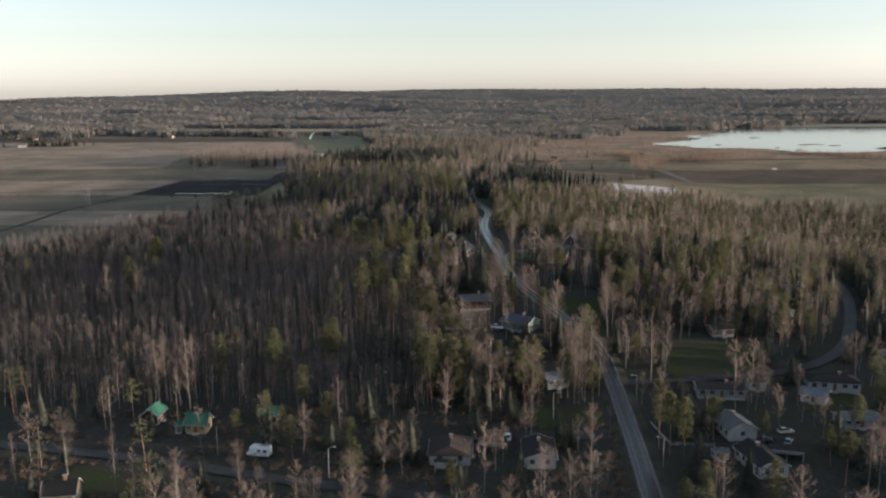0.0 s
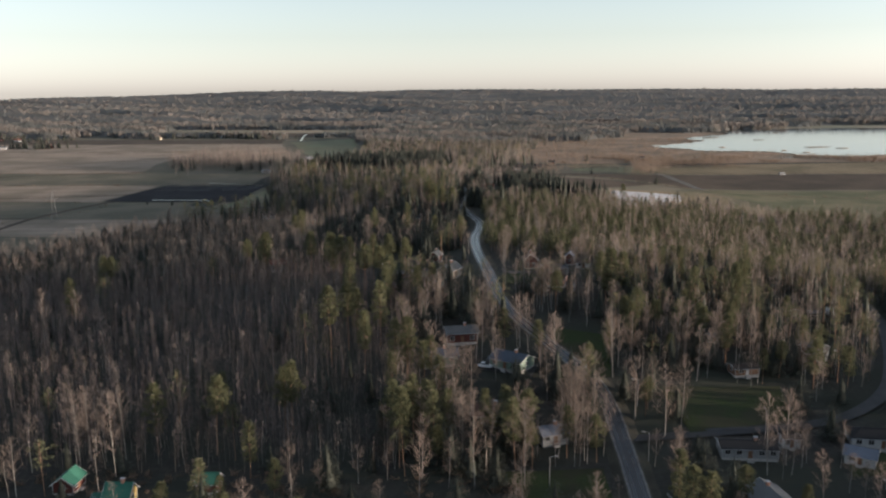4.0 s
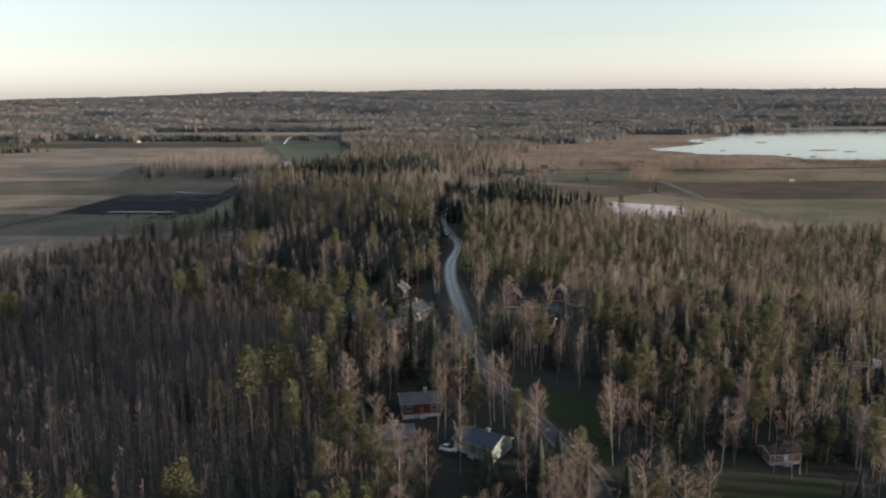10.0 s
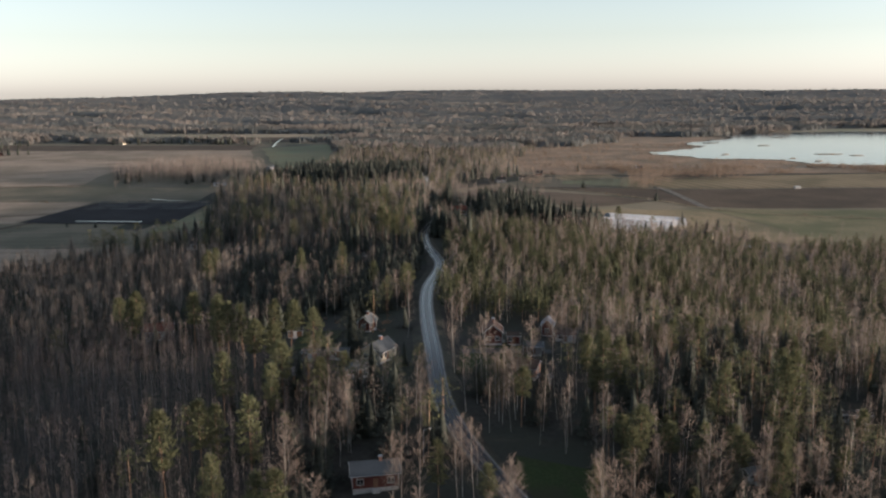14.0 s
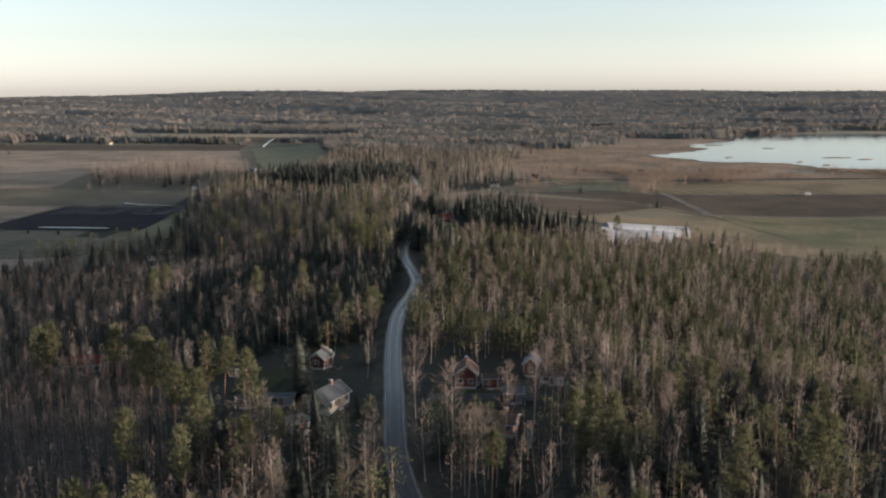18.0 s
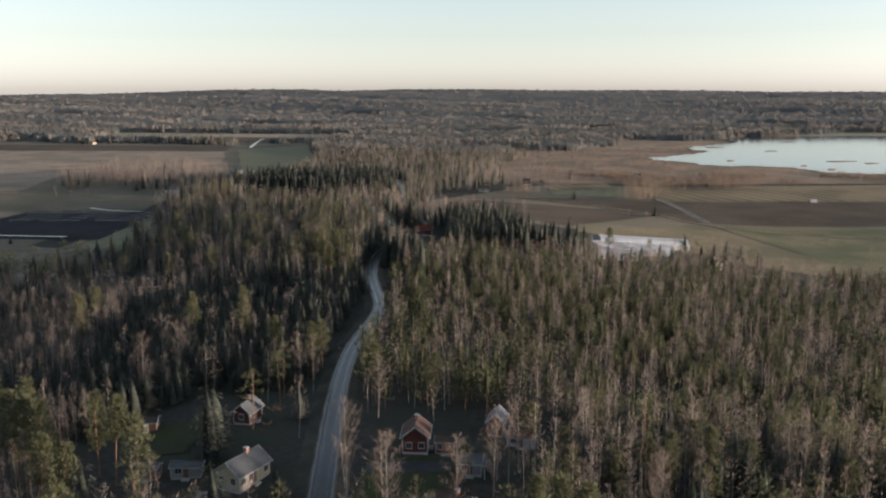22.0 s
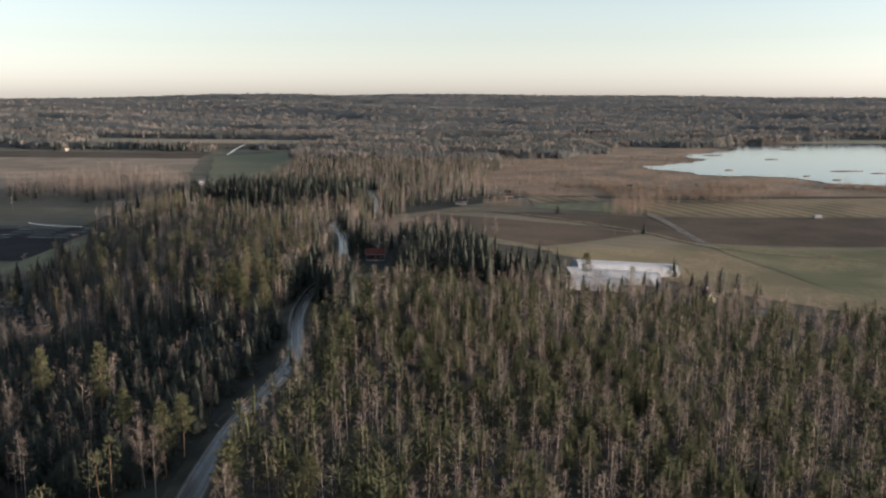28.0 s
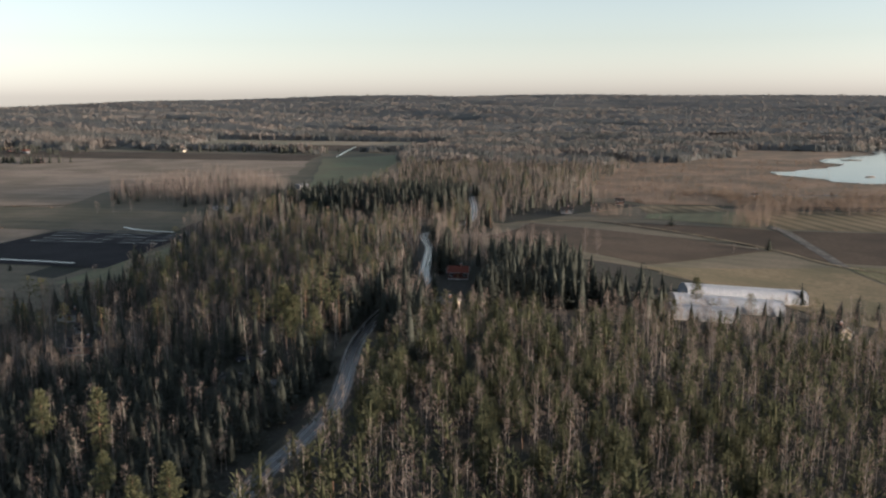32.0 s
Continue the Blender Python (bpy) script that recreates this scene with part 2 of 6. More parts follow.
def grid_mesh(name, X, Y, Z, m, smooth=True):
    n, k = X.shape
    V = np.stack([X, Y, Z], -1).reshape(-1, 3)
    i = np.arange(n * k).reshape(n, k)
    F = np.stack([i[:-1, :-1], i[:-1, 1:], i[1:, 1:], i[1:, :-1]], -1).reshape(-1, 4)
    return mesh_np(name, V, F, None, [m], None, smooth)


def spread(a, b, step, far, grow=1.22):
    mid = list(np.arange(a, b + 0.1, step))
    s, lo, hi = step, [], []
    v = a
    while v > -far:
        s *= grow
        v -= s
        lo.append(v)
    s, v = step, b
    while v < far:
        s *= grow
        v += s
        hi.append(v)
    return np.array(lo[::-1] + mid + hi)


gx = np.clip(spread(-420, 460, 12, 4600), -4900, 4900)
gy = np.concatenate([np.linspace(-4500, -400, 12), np.arange(-300, 1100, 12), np.linspace(1110, 1800, 30), np.linspace(1850, 4960, 70)])
GX, GY = np.meshgrid(gx, gy)
tagged(new("ground", grid_mesh("ground", GX, GY, ground_z(GX, GY), M["ground"])), "forest floor and rough grass running to the horizon", "ground", kind="structure")

FIELDS = []
fx, fy = gx[(gx > -4300) & (gx < 3400)], gy[gy > 1725]
FX, FY = np.meshgrid(fx, fy)
tagged(new("far_farmland", grid_mesh("far_farmland", FX, FY, ground_z(FX, FY) + 0.6, M["farland"])), "far mix of stubble and fallow land", "farmland", kind="structure")


def field(name, corners, m, label, dz=0.3, n=16, keep=True):
    """A sheet over the ground between four corners, slightly wavy at its edges."""
    c = np.array(corners, float)
    u, v = np.meshgrid(np.linspace(0, 1, n), np.linspace(0, 1, n))
    X = (1 - u) * (1 - v) * c[0, 0] + u * (1 - v) * c[1, 0] + u * v * c[2, 0] + (1 - u) * v * c[3, 0]
    Y = (1 - u) * (1 - v) * c[0, 1] + u * (1 - v) * c[1, 1] + u * v * c[2, 1] + (1 - u) * v * c[3, 1]
    X = X + 1.5 * np.sin(Y / 17 + c[0, 0])
    Y = Y + 1.2 * np.sin(X / 19 + c[0, 1])
    if keep:
        FIELDS.append(c)
    return tagged(new(name, grid_mesh(name, X, Y, ground_z(X, Y) + dz, m)), label, name.rstrip("_0123456789").replace("_", " "), kind="structure")


# left farmland in strips, nearest first
field("field_1", [(-620, 460), (-256, 455), (-228, 560), (-700, 600)], M["fallow"], "dull green fallow field beside the wood")
field("field_2", [(-700, 601), (-226, 561), (-196, 636), (-720, 655)], M["stubble"], "tan stubble field in low sun")
field("field_3", [(-720, 656), (-198, 637), (-160, 690), (-303, 736)], M["fallow"], "dull green fallow strip with tufts")
field("field_4", [(-900, 750), (-306, 738), (-292, 835), (-950, 840)], M["stubble2"], "pale brown stubble field")
field("field_5", [(-1000, 842), (-294, 838), (-300, 918), (-1050, 930)], M["fallow"], "dull green strip of fallow")
field("field_6", [(-1060, 932), (-345, 922), (-372, 1062), (-1200, 1080)], M["stubble2"], "wide pale brown stubble field")
field("field_7", [(-1200, 1082), (-374, 1064), (-255, 1212), (-1250, 1240)], M["stubble"], "wide tan stubble field")
field("field_8", [(-1250, 1242), (-258, 1214), (-310, 1400), (-1300, 1420)], M["stubble2"], "far pale stubble field")
field("field_9", [(-1300, 1422), (-312, 1402), (-330, 1515), (-1350, 1560)], M["plough"], "far dark ploughed field")
field("field_10", [(-620, 1640), (-240, 1590), (-170, 1820), (-640, 1850)], M["plough"], "far dark ploughed field")
field("field_11", [(-285, 840), (-206, 842), (-208, 935), (-292, 940)], M["fallow"], "tan rough field beside the thicket")
field("field_14", [(-198, 732), (-159, 735), (-200, 842), (-204, 840)], M["fallow"], "tan rough grass beside the black plot", 0.28)
field("field_12", [(-196, 690), (-160, 698), (-160, 735), (-186, 795)], M["green"], "green margin between black plot and wood", 0.4)
field("field_13", [(-215, 610), (-165, 600), (-160, 742), (-200, 738)], M["fallow"], "tan rough clearing at the wood's edge", 0.26)
field("green_field", [(-198, 1078), (-156, 1150), (-212, 1540), (-304, 1440)], M["green"], "long green field behind the thicket")
field("black_plot", [(-306, 742), (-192, 728), (-190, 826), (-288, 832)], M["black"], "bare black plot with wet furrows", 0.45)
# right farmland
for c in ([(8, 745), (90, 722), (240, 800), (-4, 890)], [(92, 716), (430, 550), (440, 910), (150, 830)], [(0, 885), (180, 830), (440, 900), (100, 1000)]):
    field("field_margin", c, M["fallow"], "rough grass margins between the fields", 0.16, 22)
field("meadow", [(86, 729), (150, 672), (236, 625), (190, 787)], M["meadow2"], "tan and green rough meadow behind the tunnels")
field("meadow_2", [(236, 625), (420, 560), (430, 790), (192, 788)], M["meadow"], "green and tan meadow sloping to the lake")
field("ploughed_field", [(2, 800), (88, 735), (158, 822), (22, 892)], M["plough"], "dark brown ploughed field")
field("ploughed_field_2", [(192, 796), (430, 800), (440, 900), (186, 890)], M["plough"], "dark brown ploughed field beside the track", 0.32)
field("ploughed_field_3", [(60, 912), (162, 828), (186, 797), (178, 892)], M["plough"], "dark brown ploughed field", 0.34)
field("green_field_2", [(96, 930), (170, 902), (164, 966), (98, 950)], M["green"], "dull green field behind the plough land", 0.36)
field("strip_field", [(180, 896), (440, 904), (450, 1010), (160, 968)], M["strips"], "field of pale drained strips")
field("strip_field_2", [(98, 952), (160, 968), (150, 1000), (96, 985)], M["strips"], "small field of pale strips", 0.36)
field("reed_bed", [(40, 1040), (900, 1000), (1500, 1800), (60, 1740)], M["reed"], "wide reddish-brown reed bed round the lake", 0.34, 40, False)
field("reed_bed_2", [(100, 1000), (460, 1012), (460, 1100), (60, 1060)], M["reed"], "brown reeds and sedge", 0.38, 12, False)

for c in ([(-900, 470), (-252, 462), (-206, 902), (-1300, 902)], [(-1300, 900), (-150, 900), (-140, 1760), (-1800, 1760)], [(-140, 1100), (120, 985), (150, 1760), (-160, 1760)]):
    field("field_margin", c, M["fallow"], "rough grass margins between the fields", 0.14, 40, False)

# lawns and yards
for n, c, lab in (("lawn", [(22, 222), (40, 226), (40, 240), (14, 236)], "mown lawn beside the road"), ("lawn", [(62, 258), (92, 268), (96, 288), (60, 284)], "wide mown lawn between birches"),
                  ("lawn", [(28, 285), (46, 290), (48, 318), (32, 322)], "dim green lawn"), ("lawn", [(17, 362), (34, 366), (36, 386), (17, 384)], "dim green yard"),
                  ("lawn", [(-98, 186), (-80, 178), (-76, 190), (-96, 196)], "lawn beside the yellow house"), ("lawn", [(98, 236), (116, 240), (114, 252), (100, 246)], "small lawn"),
                  ("lawn", [(-34, 385), (-22, 386), (-20, 404), (-34, 404)], "pale worn garden grass")):
    field(n, c, M["lawn"], lab, 0.2, 8)
for n, c in (("yard", [(6, 218), (40, 216), (40, 223), (4, 222)]), ("yard", [(70, 255), (88, 258), (88, 262), (68, 259)]), ("yard", [(8, 290), (24, 286), (26, 294), (10, 298)]), ("yard", [(18, 376), (44, 378), (44, 382), (18, 381)])):
    field(n, c, M["street"], "dark paved yard", 0.22, 6)


# ---- roads ----
def smooth_line(points, step=2.0):
    P = np.array(points, float)
    P = np.vstack([2 * P[0] - P[1], P, 2 * P[-1] - P[-2]])
    out = []
    for i in range(1, len(P) - 2):
        p0, p1, p2, p3 = P[i - 1:i + 3]
        k = max(2, int(np.hypot(*(p2 - p1)) / step))
        for s in np.arange(k) / k:
            out.append(0.5 * (2 * p1 + (p2 - p0) * s + (2 * p0 - 5 * p1 + 4 * p2 - p3) * s * s + (3 * p1 - p0 - 3 * p2 + p3) * s ** 3))
    return np.array(out + [P[-2]])


def ribbon(name, line, offs, m, dz):
    """Strips along a line: offs are the distances across and heights at each edge."""
    d = np.gradient(line, axis=0)
    nrm = np.stack([d[:, 1], -d[:, 0]], -1) / np.hypot(d[:, 0], d[:, 1])[:, None]
    X = np.stack([line[:, 0] + nrm[:, 0] * o for o, h in offs], 1)
    Y = np.stack([line[:, 1] + nrm[:, 1] * o for o, h in offs], 1)
    base = ground_z(line[:, 0], line[:, 1])[:, None]
    Z = np.stack([base[:, 0] + dz + h for o, h in offs], 1)
    return grid_mesh(name, X, Y, Z, m)


MAIN = smooth_line([(43, 60), (43, 150), (44, 189), (45, 216), (45, 250), (43, 279), (35, 299), (26, 316), (18.5, 333), (14, 351), (10.5, 381), (7.5, 408), (5, 438), (4.5, 462), (6.5, 488),
                    (6.5, 508), (3, 528), (-2, 553), (-4.5, 573), (-5.5, 600), (-2, 636), (-1, 652), (-5, 670), (-18, 745), (-35, 813), (-30, 850), (-21, 893), (-25, 945), (-40, 1030)])
tagged(new("road", ribbon("road", MAIN, [(-2.25, 0), (-1.2, 0.04), (0, 0.06), (1.2, 0.04), (2.25, 0)], M["asphalt"], 0.5)), "narrow damp grey asphalt road", "road", kind="structure")
tagged(new("road_verge", ribbon("road_verge", MAIN, [(-6.5, -0.6), (-3.6, 0.28), (3.6, 0.28), (6.5, -0.6)], M["verge"], 0.15)), "brown grass verge along the road", "verge", kind="structure")
tagged(new("road_shoulder", ribbon("road_shoulder", MAIN, [(-2.6, 0), (-2.2, 0.02), (2.2, 0.02), (2.6, 0)], M["gravel"], 0.455)), "gravel road shoulder", "road shoulder", kind="structure")
for s in (-1, 1):
    tagged(new("wheel_track", ribbon("wheel_track", MAIN, [(s * 1.05 - 0.42, 0), (s * 1.05 + 0.42, 0)], M["wet"], 0.552)), "wet wheel track shining on the road", "wheel track", kind="structure")
    tagged(new("edge_line", ribbon("edge_line", MAIN, [(s * 2.08 - 0.06, 0), (s * 2.08 + 0.06, 0)], M["paint"], 0.535)), "worn white edge line on the road", "road marking", kind="structure")
STREET_A = smooth_line([(-150, 212), (-110, 206), (-72, 198), (-45, 190), (-10, 182), (25, 172), (41, 166)])
STREET_B = smooth_line([(48, 254), (60, 256), (80, 260), (96, 264), (111, 272), (126, 288), (138, 312), (150, 345), (158, 380)])
for n, l in (("street", STREET_A), ("street", STREET_B)):
    tagged(new(n, ribbon(n, l, [(-2.1, 0), (0, 0.05), (2.1, 0)], M["street"], 0.32)), "dark residential street", "street", kind="structure")
TRACK = smooth_line([(176, 905), (182, 880), (187, 830), (191, 786)])
tagged(new("farm_track", ribbon("farm_track", TRACK, [(-3, 0), (0, 0.1), (3, 0)], M["gravel"], 0.42)), "pale gravel farm track between fields", "track", kind="structure")
PATHWAY = smooth_line([(10, 896), (60, 912), (100, 885), (160, 828), (190, 788), (240, 765), (330, 745)])
tagged(new("field_path", ribbon("field_path", PATHWAY, [(-1.5, 0), (0, 0.08), (1.5, 0)], M["pathgrass"], 0.45)), "pale grassy path between fields", "path", kind="structure")
for pts, w in (([(-318, 500), (-310, 543), (-311, 588), (-314, 643), (-306, 706), (-291, 754)], 2.4), ([(-432, 757), (-381, 760), (-333, 768), (-300, 778)], 1.6), ([(-503, 884), (-426, 912), (-345, 932)], 1.6), ([(-700, 655), (-450, 648), (-314, 643)], 1.5)):
    tagged(new("field_ditch", ribbon("field_ditch", smooth_line(pts, 4), [(-w, 0.1), (-w * 0.4, 0), (w * 0.4, 0), (w, 0.1)], M["plough"], 0.34)), "dark overgrown ditch between the fields", "ditch", kind="structure")
LINES = [MAIN, STREET_A, STREET_B, TRACK]

# ---- lake ----
def shore(points, wob, step, seed):
    L = smooth_line(points, step)
    r = np.random.default_rng(seed)
    k = np.arange(len(L))
    w = sum(np.sin(k / p + r.uniform(0, 6)) * wob / (j + 1) for j, p in enumerate((7.3, 3.1, 1.7, 0.9)))
    d = np.gradient(L, axis=0)
    nrm = np.stack([d[:, 1], -d[:, 0]], -1) / np.maximum(np.hypot(d[:, 0], d[:, 1]), 0.01)[:, None]
    return L + nrm * w[:, None]


def flat_sheet(name, outline, z, m):
    bm = bmesh.new()
    f = bm.faces.new([bm.verts.new((p[0], p[1], z)) for p in outline])
    bmesh.ops.triangulate(bm, faces=[f])
    bmesh.ops.recalc_face_normals(bm, faces=bm.faces)
    if bm.faces[:][0].normal.z < 0:
        bmesh.ops.reverse_faces(bm, faces=bm.faces)
    me = bpy.data.meshes.new(name)
    bm.to_mesh(me)
    bm.free()
    me.materials.append(m)
    return me


LZ = 12.75
LAKE = shore([(246, 1300), (300, 1196), (340, 1180), (398, 1112), (470, 1108), (540, 1190), (700, 1190), (1000, 1240), (1250, 1750), (900, 1900), (650, 1870), (455, 1750), (420, 1600), (345, 1500), (330, 1420), (300, 1360), (246, 1300)], 9, 6, 3)[:-1]
tagged(new("lake", flat_sheet("lake", LAKE, LZ, M["water"])), "still pale lake reflecting the sky", "lake", kind="structure")


def mound(name, x, y, lx, ly, h, m, rz=0.0, seed=0):
    r = np.random.default_rng(seed)
    a = np.linspace(0, 2 * np.pi, 18, endpoint=False)
    rings = []
    for s, hh in ((1.0, -0.3), (0.85, 0.5), (0.5, 0.9), (0.12, 1.0)):
        k = s * (1 + 0.22 * np.sin(2 * a + seed) + 0.15 * np.sin(5 * a + 2 * seed)) * (1 + r.uniform(-0.08, 0.08, 18))
        px, py = lx * k * np.cos(a), ly * k * np.sin(a)
        rings.append(np.stack([px * math.cos(rz) - py * math.sin(rz), px * math.sin(rz) + py * math.cos(rz), hh * h + r.uniform(-0.1, 0.1, 18) * h], -1))
    V = np.concatenate(rings)
    F = [(i * 18 + j, i * 18 + (j + 1) % 18, (i + 1) * 18 + (j + 1) % 18, (i + 1) * 18 + j) for i in range(3) for j in range(18)]
    ob = new(name, mesh_np(name, V, F, None, [m], None, True))
    ob.location = (x, y, LZ)
    return ob


for i, (x, y, lx, ly) in enumerate(((372, 1500, 22, 9), (430, 1430, 14, 6), (455, 1255, 26, 9), (480, 1230, 14, 5), (520, 1640, 18, 8), (405, 1150, 12, 4), (560, 1210, 16, 5), (590, 1230, 11, 5), (640, 1310, 20, 6), (390, 1190, 9, 4), (330, 1260, 12, 5), (620, 1215, 20, 5))):
    tagged(mound("reed_island", x, y, lx * 0.62, ly * 0.75, 0.7, M["reed"], 0.1 * i, i), "low brown reed island in the lake", "reed island", "reed islands")
# open water and wet strips in the fields
for n, pts, w in (("creek", [(-250, 850), (-236, 842), (-217, 837), (-192, 834)], 2.2), ("creek", [(-266, 746), (-240, 744), (-216, 741)], 2.2), ("creek", [(-330, 1690), (-318, 1600), (-300, 1500), (-296, 1475)], 3),
                  ("creek", [(200, 1075), (260, 1082), (330, 1074), (400, 1080)], 2.6)):
    tagged(new(n, ribbon(n, smooth_line(pts, 3), [(-w * 0.5, 0), (w * 0.35, 0.0), (w * 0.6, 0.0)], M["water"], 0.62)), "narrow strip of open water in the field", "creek", kind="structure")


# ---- helpers for things ----
def part(name, bm, m, parent, label=""):
    me = bpy.data.meshes.new(name)
    bm.to_mesh(me)
    bm.free()
    me.materials.append(m)
    ob = new(name, me)
    ob.parent = parent
    if label:
        tagged(ob, label)
    return ob


def share(name, me, parent, m4):
    ob = new(name, me)
    ob.parent = parent
    ob.matrix_local = m4
    return ob


def box(bm, x0, x1, y0, y1, z0, z1):
    v = [bm.verts.new(p) for p in ((x0, y0, z0), (x1, y0, z0), (x1, y1, z0), (x0, y1, z0), (x0, y0, z1), (x1, y0, z1), (x1, y1, z1), (x0, y1, z1))]
    for f in ((0, 3, 2, 1), (4, 5, 6, 7), (0, 1, 5, 4), (1, 2, 6, 5), (2, 3, 7, 6), (3, 0, 4, 7)):
        bm.faces.new([v[i] for i in f])
    return bm


def boxes(*bs, bevel=0.0):
    bm = bmesh.new()
    for b in bs:
        box(bm, *b)
    if bevel:
        bmesh.ops.bevel(bm, geom=bm.edges[:], offset=bevel, segments=1, affect="EDGES")
    return bm


def rod(bm, a, b, r0, r1=None, n=6):
    a, b = Vector(a), Vector(b)
    r1 = r0 if r1 is None else r1
    q = (b - a).to_track_quat("Z", "Y")
    ra, rb = [], []
    for i in range(n):
        c, s = math.cos(2 * math.pi * i / n), math.sin(2 * math.pi * i / n)
        ra.append(bm.verts.new(a + q @ Vector((c * r0, s * r0, 0))))
        rb.append(bm.verts.new(b + q @ Vector((c * r1, s * r1, 0))))
    for i in range(n):
        bm.faces.new((ra[i], ra[(i + 1) % n], rb[(i + 1) % n], rb[i]))
    bm.faces.new(ra[::-1])
    bm.faces.new(rb)
    return bm


def thing(name, x, y, rz, label, category, group="", dz=0.0):
    ob = new(name)
    ob.matrix_world = pose(x, y, gz(x, y) + dz, 0, 0, rz)
    return tagged(ob, label, category, group)


HOUSES = []


def window(parent, x, y, z, face, w=1.1, h=1.2, trim="white"):
    """face: 0 south (-y), 1 east, 2 north, 3 west, of the wall that it sits in."""
    m4 = pose(x, y, z, 0, 0, 90 * face)
    fr = boxes((-w / 2 - 0.1, -w / 2, -0.09, 0.02, -h / 2 - 0.1, h / 2 + 0.1), (w / 2, w / 2 + 0.1, -0.09, 0.02, -h / 2 - 0.1, h / 2 + 0.1),
               (-w / 2, w / 2, -0.09, 0.02, h / 2, h / 2 + 0.1), (-w / 2 - 0.05, w / 2 + 0.05, -0.14, 0.02, -h / 2 - 0.1, -h / 2), (-0.035, 0.035, -0.06, 0.02, -h / 2, h / 2))
    f = part("window", fr, M[trim], parent)
    f.matrix_local = m4
    g = part("pane", boxes((-w / 2, w / 2, -0.03, 0.01, -h / 2, h / 2)), M["glass"], f)
    return f


def seat(y):
    """How far the houses stand before the middle of their roofs, by distance along the walk."""
    return 4.5 if y < 330 else 5.0 if y < 480 else 7.0 if y < 720 else 12.0


def house(x, y, rz, L, W, H, R, wall, roof, label, name="house", trim="white", chimney=True, front=3, gable=1, over=0.5, hip=0.0, door=True, plinth=0.4, category="house", storeys=1):
    """Ridge along local x; L long, W deep, H to the eaves, R the roof's rise above them."""
    k = 0.84 if y < 340 else 0.73
    L, W, R = L * k, W * k, R * k
    y = y - seat(y)
    t = thing(name, x, y, rz, label, category, "houses", 0.05)
    HOUSES.append((x, y, max(L, W) * 0.62 + 1.5))
    l, w = L / 2, W / 2
    part("plinth", boxes((-l + 0.03, l - 0.03, -w + 0.03, w - 0.03, -1.5, plinth)), M["plinth"], t)
    bm = bmesh.new()
    b = [bm.verts.new(p) for p in ((-l, -w, plinth), (l, -w, plinth), (l, w, plinth), (-l, w, plinth))]
    e = [bm.verts.new(p) for p in ((-l, -w, H), (l, -w, H), (l, w, H), (-l, w, H))]
    hl = l - hip
    g = [bm.verts.new((-l if not hip else -l, 0, H + (R if not hip else 0.01))), bm.verts.new((l, 0, H + (R if not hip else 0.01)))]
    bm.faces.new((b[0], b[1], e[1], e[0]))
    bm.faces.new((b[2], b[3], e[3], e[2]))
    bm.faces.new((b[1], b[2], e[2], g[1], e[1]))
    bm.faces.new((b[3], b[0], e[0], g[0], e[3]))
    part("wall", bm, M[wall], t)
    # roof: an overhanging sheet with thickness
    sl = R / w
    o = over
    zE, zR = H - o * sl + 0.04, H + R + 0.04
    bm = bmesh.new()
    q = [(-l - o, -w - o, zE), (l + o, -w - o, zE), (l + o - (hip + o if hip else 0), 0, zR), (-l - o + (hip + o if hip else 0), 0, zR), (l + o, w + o, zE), (-l - o, w + o, zE)]
    top = [bm.verts.new((a, c, d + 0.16)) for a, c, d in q]
    bot = [bm.verts.new(p) for p in q]
    for vs, flip in ((top, False), (bot, True)):
        fs = [(vs[0], vs[1], vs[2], vs[3]), (vs[4], vs[5], vs[3], vs[2])]
        if hip:
            fs += [(vs[1], vs[4], vs[2]), (vs[5], vs[0], vs[3])]
        for f in fs:
            bm.faces.new(f[::-1] if flip else f)
    rim = [0, 1, 4, 5] if hip else [0, 1, 2, 4, 5, 3]
    for i in range(len(rim)):
        a, c = rim[i], rim[(i + 1) % len(rim)]
        bm.faces.new((bot[a], bot[c], top[c], top[a]))
    rf = part("roof", bm, M[roof], t)
    part("ridge_cap", rod(bmesh.new(), (-l - o + (hip + o if hip else 0), 0, zR + 0.14), (l + o - (hip + o if hip else 0), 0, zR + 0.14), 0.11, n=5), M[roof], rf)
    if not hip:
        for sx in (-1, 1):
            bm = bmesh.new()
            for sy in (-1, 1):
                xx = sx * (l + o + 0.03)
                v = [bm.verts.new(p) for p in ((xx - 0.03, sy * (w + o), zE - 0.06), (xx - 0.03, 0, zR - 0.06), (xx - 0.03, 0, zR + 0.2), (xx - 0.03, sy * (w + o), zE + 0.2),
                                               (xx + 0.03, sy * (w + o), zE - 0.06), (xx + 0.03, 0, zR - 0.06), (xx + 0.03, 0, zR + 0.2), (xx + 0.03, sy * (w + o), zE + 0.2))]
                for f in ((0, 1, 2, 3), (7, 6, 5, 4), (0, 4, 5, 1), (1, 5, 6, 2), (2, 6, 7, 3), (3, 7, 4, 0)):
                    bm.faces.new([v[i] for i in f])
            part("bargeboard", bm, M[trim], rf)
    for sy in (-1, 1):
        part("gutter", rod(bmesh.new(), (-l - o, sy * (w + o + 0.06), zE + 0.05), (l + o, sy * (w + o + 0.06), zE + 0.05), 0.07, n=5), M["metal"], rf)
    if chimney:
        cx = L * 0.14
        c = part("chimney", boxes((cx - 0.35, cx + 0.35, -0.35, 0.35, H + R * 0.5, H + R + 1.0)), M["brick"], t)
        part("chimney_cap", boxes((cx - 0.45, cx + 0.45, -0.45, 0.45, H + R + 1.0, H + R + 1.12)), M["metal"], c)
